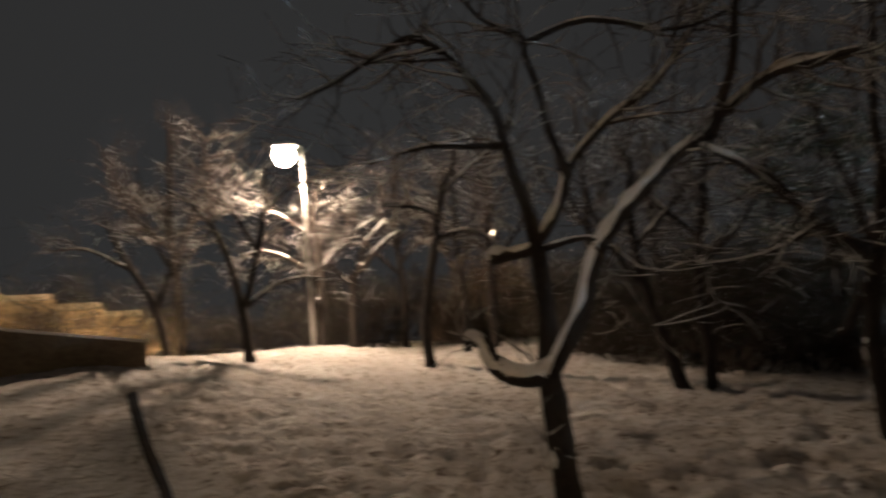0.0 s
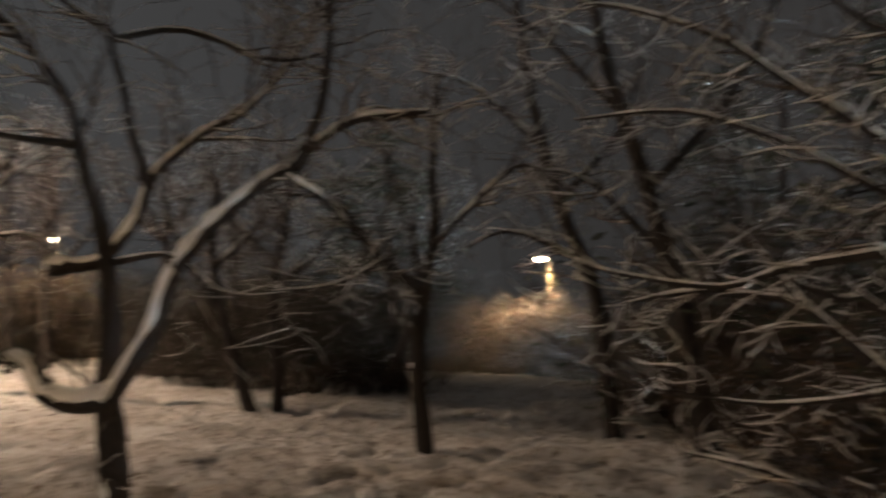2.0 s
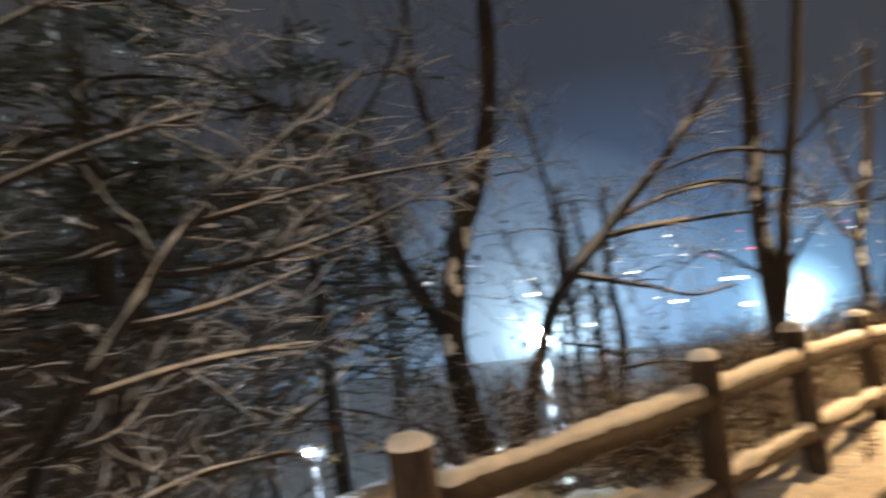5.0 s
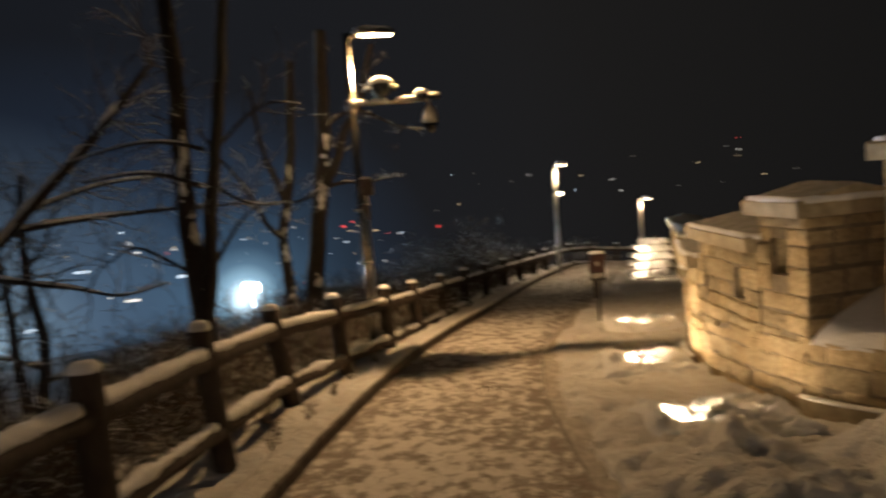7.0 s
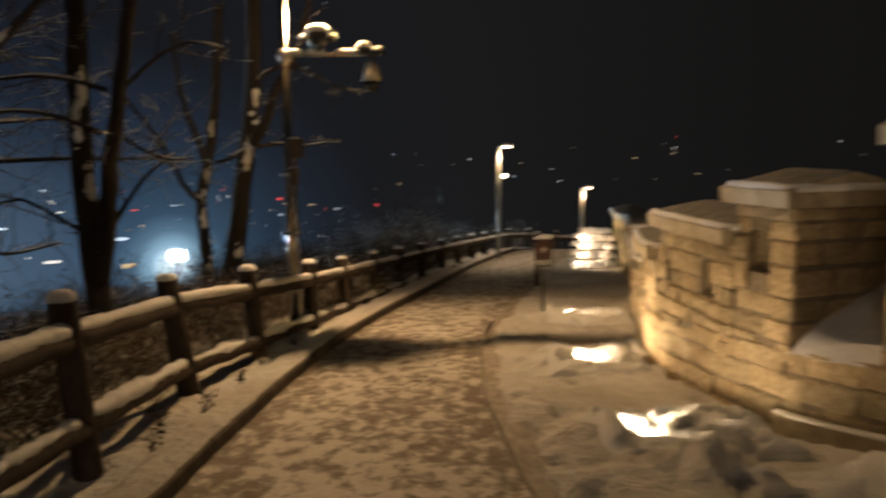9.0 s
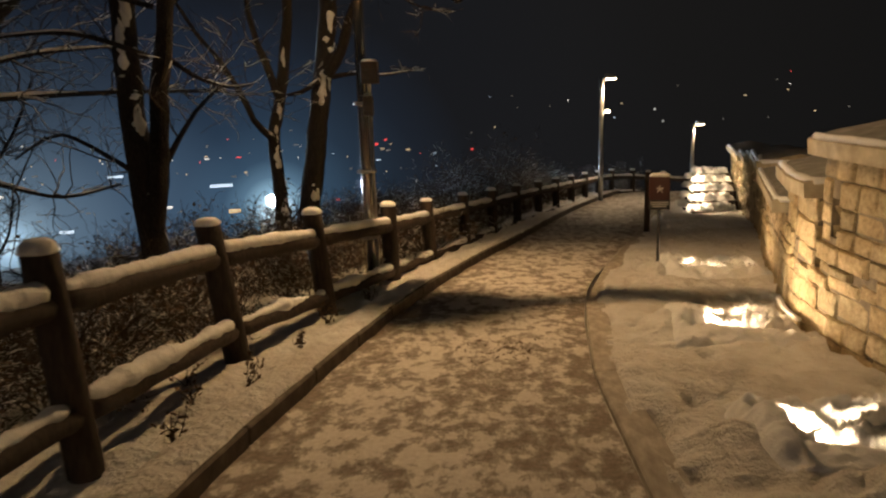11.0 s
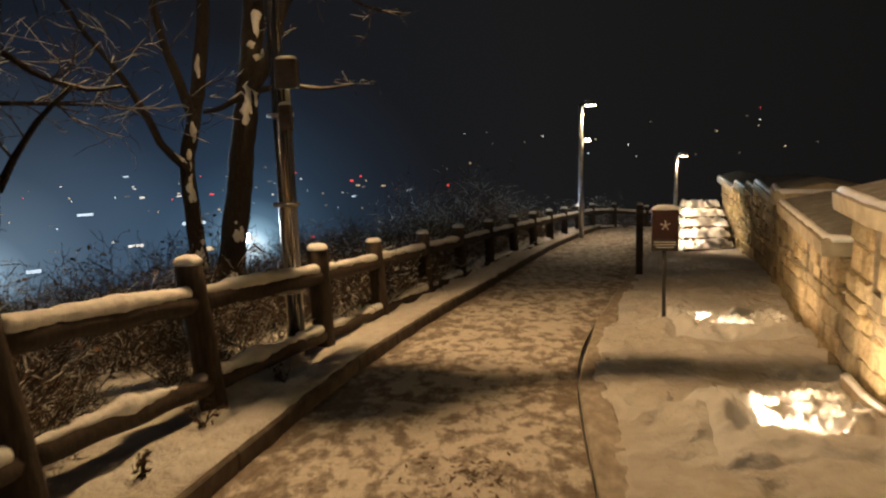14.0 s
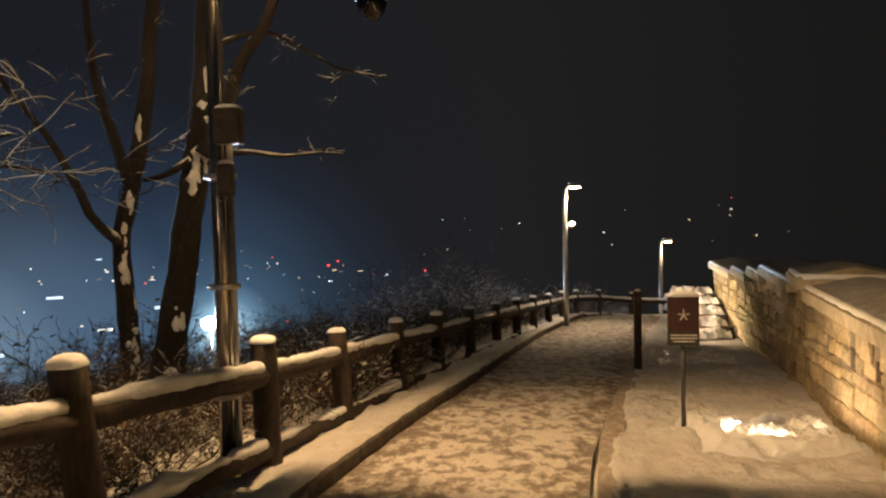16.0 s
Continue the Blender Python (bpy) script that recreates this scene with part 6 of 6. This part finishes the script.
# ---- the lit fortress wall across the park ----
def park_wall():
    pts = [(Vector((4.6, -24.0, 0)), 4.0), (Vector((-1.4, -24.6, 0)), 3.25), (Vector((-4.0, -24.8, 0)), 2.65), (Vector((-6.3, -24.9, 0)), 2.1)]
    root = thing("park_wall", -1.4, -24.6, lie(-1.4, -24.6), "distant fortress wall lit warm by floodlights beyond the park", "wall", kind="structure")
    inv = root.matrix_world.inverted()
    core, cap, blocks, rnd2 = Mesh(), Mesh(), Mesh(), random.Random(4)
    for (a, za), (c, zc) in zip(pts, pts[1:]):
        L = (c - a).length
        d = (c - a) / L
        nrm = Vector((d.y, -d.x, 0))
        n = max(2, int(L / 1.3))
        for k in range(n):
            p, q = a + d * (L * k / n), a + d * (L * (k + 1) / n)
            top = za + (zc - za) * (k + 0.5) / n
            base = lie(p.x, p.y) - 0.4
            m = Matrix(((d.x, nrm.x, 0, p.x), (d.y, nrm.y, 0, p.y), (0, 0, 1, 0), (0, 0, 0, 1)))
            w = (q - p).length
            core.box((0, -0.35, base), (w, 0.33, top - 0.16), inv @ m)
            cap.box((0.0, -0.42, top - 0.16), (w - 0.12, 0.44, top), inv @ m)
            z = base
            while z < top - 0.2:
                x, h = 0.0, min(0.26, top - 0.17 - z)
                while x < w - 0.05:
                    b3 = min(rnd2.uniform(0.35, 0.65), w - x)
                    if not (abs(x + b3 / 2 - w / 2) < 0.2 and abs(z + h / 2 - (top - 0.55)) < 0.15):
                        blocks.box((x + 0.012, 0.28, z + 0.012), (x + b3 - 0.012, 0.36 + rnd2.uniform(0, 0.03), z + h - 0.012), inv @ m)
                    x += b3
                z += h
    part("core", core, MORTAR, root, smooth=False)
    part("coping", cap, COPING, root, smooth=False)
    part("brick_rows", blocks, STONE, root, smooth=False, kind="stuff")
    for x in (3.4, 0.6, -1.6, -3.4, -5.2):
        y = -22.9
        z = lie(x, y) + 0.35
        f = thing("floodlight", x, y, lie(x, y), "small black ground floodlight in front of the park wall, lit", "floodlight", "floodlights along the wall", turn=-90)
        bm_part("housing", bevelled((-0.09, -0.16, 0.0), (0.02, 0.16, 0.4), 0.012), PLASTIC, f)
        bm_part("lens", bevelled((0.018, -0.14, 0.26), (0.024, 0.14, 0.38), 0.002, 1), FLOOD_LENS, f, "glowing lens")
        lamp("flood_light", "AREA", look((x, y - 0.1, z), (x - 0.2, y - 1.6, z + 1.0)), PARK_FLOOD, WARM, size=(0.4, 0.15), spread=160)
    # dark boundary wall in front of it
    m, snow = Mesh(), Mesh()
    line = [(Vector((2.4, -15.0, 0)), 2.35), (Vector((-0.9, -15.6, 0)), 2.0), (Vector((-3.2, -15.3, 0)), 1.6)]
    root = thing("low_wall", -0.9, -15.6, lie(-0.9, -15.6), "dark shadowed boundary wall at the edge of the lawn", "wall", kind="structure")
    inv = root.matrix_world.inverted()
    for (a, za), (c, zc) in zip(line, line[1:]):
        n = 5
        for k in range(n):
            p, q = a.lerp(c, k / n), a.lerp(c, (k + 1) / n)
            d = (q - p).normalized()
            nrm = Vector((d.y, -d.x, 0))
            mm = Matrix(((d.x, nrm.x, 0, p.x), (d.y, nrm.y, 0, p.y), (0, 0, 1, 0), (0, 0, 0, 1)))
            ta, tb, L = za + (zc - za) * k / n, za + (zc - za) * (k + 1) / n, (q - p).length
            for mesh, lo, hi, w in ((m, -9.0, 0.0, 0.2), (snow, 0.0, 0.05, 0.19)):
                n0 = len(mesh.v)
                for x, top in ((0.0, ta), (L, tb)):
                    for yy in (-w, w):
                        mesh.v += [inv @ (mm @ Vector((x, yy, max(0.0, top + lo)))), inv @ (mm @ Vector((x, yy, top + hi)))]
                for f in ((0, 1, 3, 2), (4, 6, 7, 5), (0, 4, 5, 1), (2, 3, 7, 6), (0, 2, 6, 4), (1, 5, 7, 3)):
                    mesh.f.append(tuple(n0 + i for i in f))
    part("body", m, MORTAR, root, smooth=False)
    part("snow", snow, SNOW, root, "thin snow on top", smooth=False)


park_wall()


def far_house(x, y, turn):
    z = lie(x, y)
    root = thing("park_house", x, y, z, "distant low park house with lit windows beyond the lawn", "house", turn=turn)
    bm_part("wall", bevelled((-3.2, 0, -1.0), (3.2, 3.0, 2.2), 0.03, 1), BROWN_METAL, root)
    bm_part("roof", bevelled((-3.5, -0.3, 2.2), (3.5, 3.3, 2.4), 0.05, 1), SNOW, root, "snowy flat roof")
    for x0, w, zz, h in ((-1.6, 0.5, 1.0, 0.5), (-0.9, 0.45, 1.55, 0.12), (0.3, 0.5, 0.4, 0.15), (1.4, 1.6, 1.25, 0.05)):
        bm_part("window", bevelled((x0, -0.02, zz), (x0 + w, 0.02, zz + h), 0.004, 1), HEAD_HOUSE, root, "lit window")


far_house(-23.0, -31.0, -36)

# ---- stadium lights and the city in the valley ----
def mast(x, y, z, energy, label, soft=0.5, size=1.0):
    root = thing("floodlight_mast", x, y, lie(x, y), label, "floodlight mast", "masts in the valley")
    h = z - lie(x, y)
    m = Mesh()
    m.tube([Vector((0, 0, 0)), Vector((0, 0, h))], [0.16, 0.09], 10)
    part("mast", m, PLASTIC, root)
    m = Mesh()
    m.box((-0.7, -0.2, h - 0.35), (0.7, 0.15, h + 0.35))
    head = part("head", m, PLASTIC, root, smooth=False)
    m = Mesh()
    m = snow_lump(size, size * 0.8, size * 0.5, 5, 7, 20)
    m.v = [Matrix.Rotation(radians(90), 3, "X") @ v + Vector((0, -0.21, h)) for v in m.v]
    part("lens", m, HEAD_COLD, head, "dazzling cold white lamp glass")
    lamp("mast_light", "POINT", Matrix.Translation((x + 0.1, y - 1.5, z - 0.2)), energy, COLD, soft=soft)


mast(-19.5, 57.5, -6.4, MAST, "floodlight mast shining cold white in the valley", 0.5, 0.55)
mast(-25.5, 33.0, -5.0, MAST, "floodlight mast shining cold white in the valley", 0.5, 0.75)
mast(-31.0, 20.6, -8.4, MAST * 0.008, "low floodlight mast shining cold white in the valley", 0.3, 0.22)


def city():
    """Lights of the far city, each a small block of glow, and the painted haze behind them."""
    rnd = random.Random(8)
    sets = {"white_lights": ((1.0, 0.93, 0.82), 1.6), "cold_lights": ((0.7, 0.85, 1.0), 1.6), "warm_lights": ((1.0, 0.7, 0.35), 1.2), "red_lights": ((1.0, 0.06, 0.05), 1.6), "dim_lights": ((1.0, 0.85, 0.65), 0.16)}
    meshes = {k: Mesh() for k in sets}

    def spot(az, el, w, h, key, dist=290):
        c = Vector((-math.sin(radians(az)) * dist, math.cos(radians(az)) * dist, 1.2 + math.tan(radians(el)) * dist))
        meshes[key].box((-w / 2, -0.3, -h / 2), (w / 2, 0.3, h / 2), Matrix.Translation(c) @ Matrix.Rotation(radians(az), 4, "Z"))

    for _ in range(130):
        az = rnd.uniform(6, 56)
        el = -2.2 - abs(rnd.gauss(0, 2.6)) - rnd.random() * 1.2
        key = rnd.choices(list(sets), (5, 4, 4, 1.2, 6))[0]
        w = rnd.choice((0.25, 0.3, 0.4, 0.5, 0.9, 1.7))
        spot(az, el, w, rnd.uniform(0.22, 0.42), key)
    for _ in range(20):
        az = rnd.uniform(-34, 8)
        el = rnd.uniform(-3.2, 0.4)
        key = rnd.choices(list(sets), (2, 1, 2, 0.6, 8))[0]
        spot(az, el, rnd.uniform(0.3, 0.6), rnd.uniform(0.25, 0.45), key)
    for az, el, w, h, key in ((23.0, -6.1, 8.0, 0.9, "cold_lights"), (22.2, -8.0, 4.2, 1.3, "warm_lights"), (14.6, -7.6, 1.3, 0.6, "red_lights"), (27.0, -7.4, 5.0, 0.7, "white_lights"), (19.0, -7.5, 3.0, 0.6, "white_lights"),
                              (4.3, -4.2, 0.8, 0.8, "red_lights"), (11.5, -3.6, 1.2, 0.7, "red_lights"), (10.8, -3.3, 0.8, 0.6, "red_lights"), (-17.8, 0.7, 0.35, 0.35, "red_lights"), (-17.8, -0.1, 0.6, 0.3, "white_lights"), (-17.7, -0.5, 0.45, 0.3, "warm_lights"), (-15.0, -0.8, 0.9, 0.25, "warm_lights"), (55.8, -15.2, 3.5, 1.8, "cold_lights"), (57.7, -14.2, 4.0, 0.8, "cold_lights"), (64.6, -11.6, 2.5, 1.2, "cold_lights"), (61.5, -11.2, 2.0, 0.7, "white_lights"), (-9.0, -1.6, 0.5, 0.4, "white_lights"), (33.5, -8.5, 4.5, 1.0, "cold_lights"), (37.5, -5.8, 6.0, 0.8, "white_lights"), (30.0, -5.0, 5.0, 0.7, "cold_lights")):
        spot(az, el, w, h, key)
    for key, (col, power) in sets.items():
        m = meshes[key]
        ob = new("city_lights", m.data(key, glowing(key, col, power), False))
        tagged(ob, "scattered " + key.replace("_", " ") + " of the far city in haze", "city lights", kind="stuff")
    # haze over the valley: a cylinder with the sky glow painted on as emission
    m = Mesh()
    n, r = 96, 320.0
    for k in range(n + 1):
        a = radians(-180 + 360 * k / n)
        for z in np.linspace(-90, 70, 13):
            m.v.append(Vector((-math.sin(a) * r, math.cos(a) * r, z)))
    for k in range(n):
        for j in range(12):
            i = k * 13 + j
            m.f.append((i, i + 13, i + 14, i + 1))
    mat, t, b2 = material("painted_night_haze")
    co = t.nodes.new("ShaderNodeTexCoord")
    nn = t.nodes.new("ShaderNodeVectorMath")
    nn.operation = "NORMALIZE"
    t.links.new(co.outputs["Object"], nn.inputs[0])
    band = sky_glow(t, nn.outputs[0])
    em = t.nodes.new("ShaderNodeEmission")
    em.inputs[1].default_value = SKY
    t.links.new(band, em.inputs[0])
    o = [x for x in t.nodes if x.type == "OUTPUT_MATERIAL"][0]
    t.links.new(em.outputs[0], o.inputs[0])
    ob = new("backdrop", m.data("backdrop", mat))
    tagged(ob, "backdrop cylinder with night haze over the valley painted as glow", "backdrop", kind="structure")


city()


# ---- weeds by the kerb and litter on the path ----
def weed(x, y, seed, h):
    rnd = random.Random(seed)
    stem, leaves = Mesh(), Mesh()
    for _ in range(4):
        p, way = Vector((rnd.uniform(-0.03, 0.03), rnd.uniform(-0.03, 0.03), -0.02)), Vector((rnd.gauss(0, 0.3), rnd.gauss(0, 0.3), 1)).normalized()
        pts = [p]
        for k in range(5):
            way = (way + Vector((rnd.gauss(0, 0.2), rnd.gauss(0, 0.2), 0))).normalized()
            pts.append(pts[-1] + way * h / 5)
            for _ in range(2):
                c = pts[-1] + Vector((rnd.gauss(0, 0.02), rnd.gauss(0, 0.02), 0))
                a, b3 = Vector((rnd.gauss(0, 1), rnd.gauss(0, 1), rnd.gauss(0, 1))).normalized(), Vector((rnd.gauss(0, 1), rnd.gauss(0, 1), rnd.gauss(0, 1))).normalized()
                n0 = len(leaves.v)
                leaves.v += [c - a * 0.022, c + b3 * 0.012, c + a * 0.022, c - b3 * 0.012]
                leaves.f.append((n0, n0 + 1, n0 + 2, n0 + 3))
        stem.tube(pts, [0.004, 0.004, 0.0035, 0.003, 0.003, 0.002], 4, cap=False)
    root = thing("weed", x, y, ground_z(x, y), "withered brown weed poking out of the snow", "weed", "weeds by the kerb")
    part("stem", stem, TWIG, root)
    part("leaves", leaves, DRY, root, "curled dead leaves", kind="stuff")


for k, (x, y, h) in enumerate(((-1.78, 6.35, 0.22), (-1.72, 7.2, 0.14), (-1.95, 5.9, 0.16), (-1.66, 7.8, 0.18), (-1.80, 5.4, 0.20), (-2.15, 6.3, 0.25), (-1.55, 8.9, 0.15))):
    weed(x, y, 300 + k, h)

rnd = random.Random(44)
m = Mesh()
for _ in range(150):
    x, y = rnd.gauss(-0.22, 0.16), rnd.gauss(7.35, 0.16)
    c = Vector((x, y, lie(x, y) + 0.018))
    a = rnd.uniform(0, 6.3)
    L = rnd.uniform(0.008, 0.03)
    d, s = Vector((math.cos(a), math.sin(a), 0.1)) * L, Vector((-math.sin(a), math.cos(a), 0.2)) * L * 0.35
    n0 = len(m.v)
    m.v += [c - d, c + s, c + d, c - s]
    m.f.append((n0, n0 + 1, n0 + 2, n0 + 3))
tagged(new("leaf_litter", m.data("leaf_litter", DRY)), "scrap of dark leaf litter trodden into the path", "leaf litter", kind="stuff")

def plinth():
    """A projecting foot course along the near parapet with snow on its ledge."""
    root = thing("ledge", wall_x(7), 7, base_z(7), "projecting stone foot course of the parapet, snow on its ledge", "ledge", kind="structure")
    inv = root.matrix_world.inverted()
    for a, b2, up in ((4.5, 5.8, 0.15), (7.9, 8.8, 0.10)):
        stone, snow = Mesh(), Mesh()
        n = int((b2 - a) / 0.15)
        for mesh, prof in ((stone, ((-0.03, -0.6), (-0.05, -0.6), (-0.055, 0.0), (-0.03, 0.0))), (snow, ((-0.02, 0.0), (-0.06, 0.0), (-0.052, 0.014), (-0.02, 0.028)))):
            for k in range(n + 1):
                y = a + (b2 - a) * k / n
                for dep, dz in prof:
                    p = wall_at(y, dep - 0.03)
                    mesh.v.append(inv @ Vector((p.x, p.y, base_z(y) + up + 0.002 + dz * (1 + 0.4 * noise.noise(p * 5) if mesh is snow else 1))))
            for k in range(n):
                for c in range(4):
                    i, j = k * 4 + c, k * 4 + (c + 1) % 4
                    mesh.f.append((i, j, j + 4, i + 4))
            mesh.f += [(3, 2, 1, 0), tuple(n * 4 + c for c in range(4))]
        course = part("foot_course", stone, COPING, root, smooth=False)
        part("snow", snow, CLUMP, course, "strip of snow on the ledge")


plinth()
build_wall()
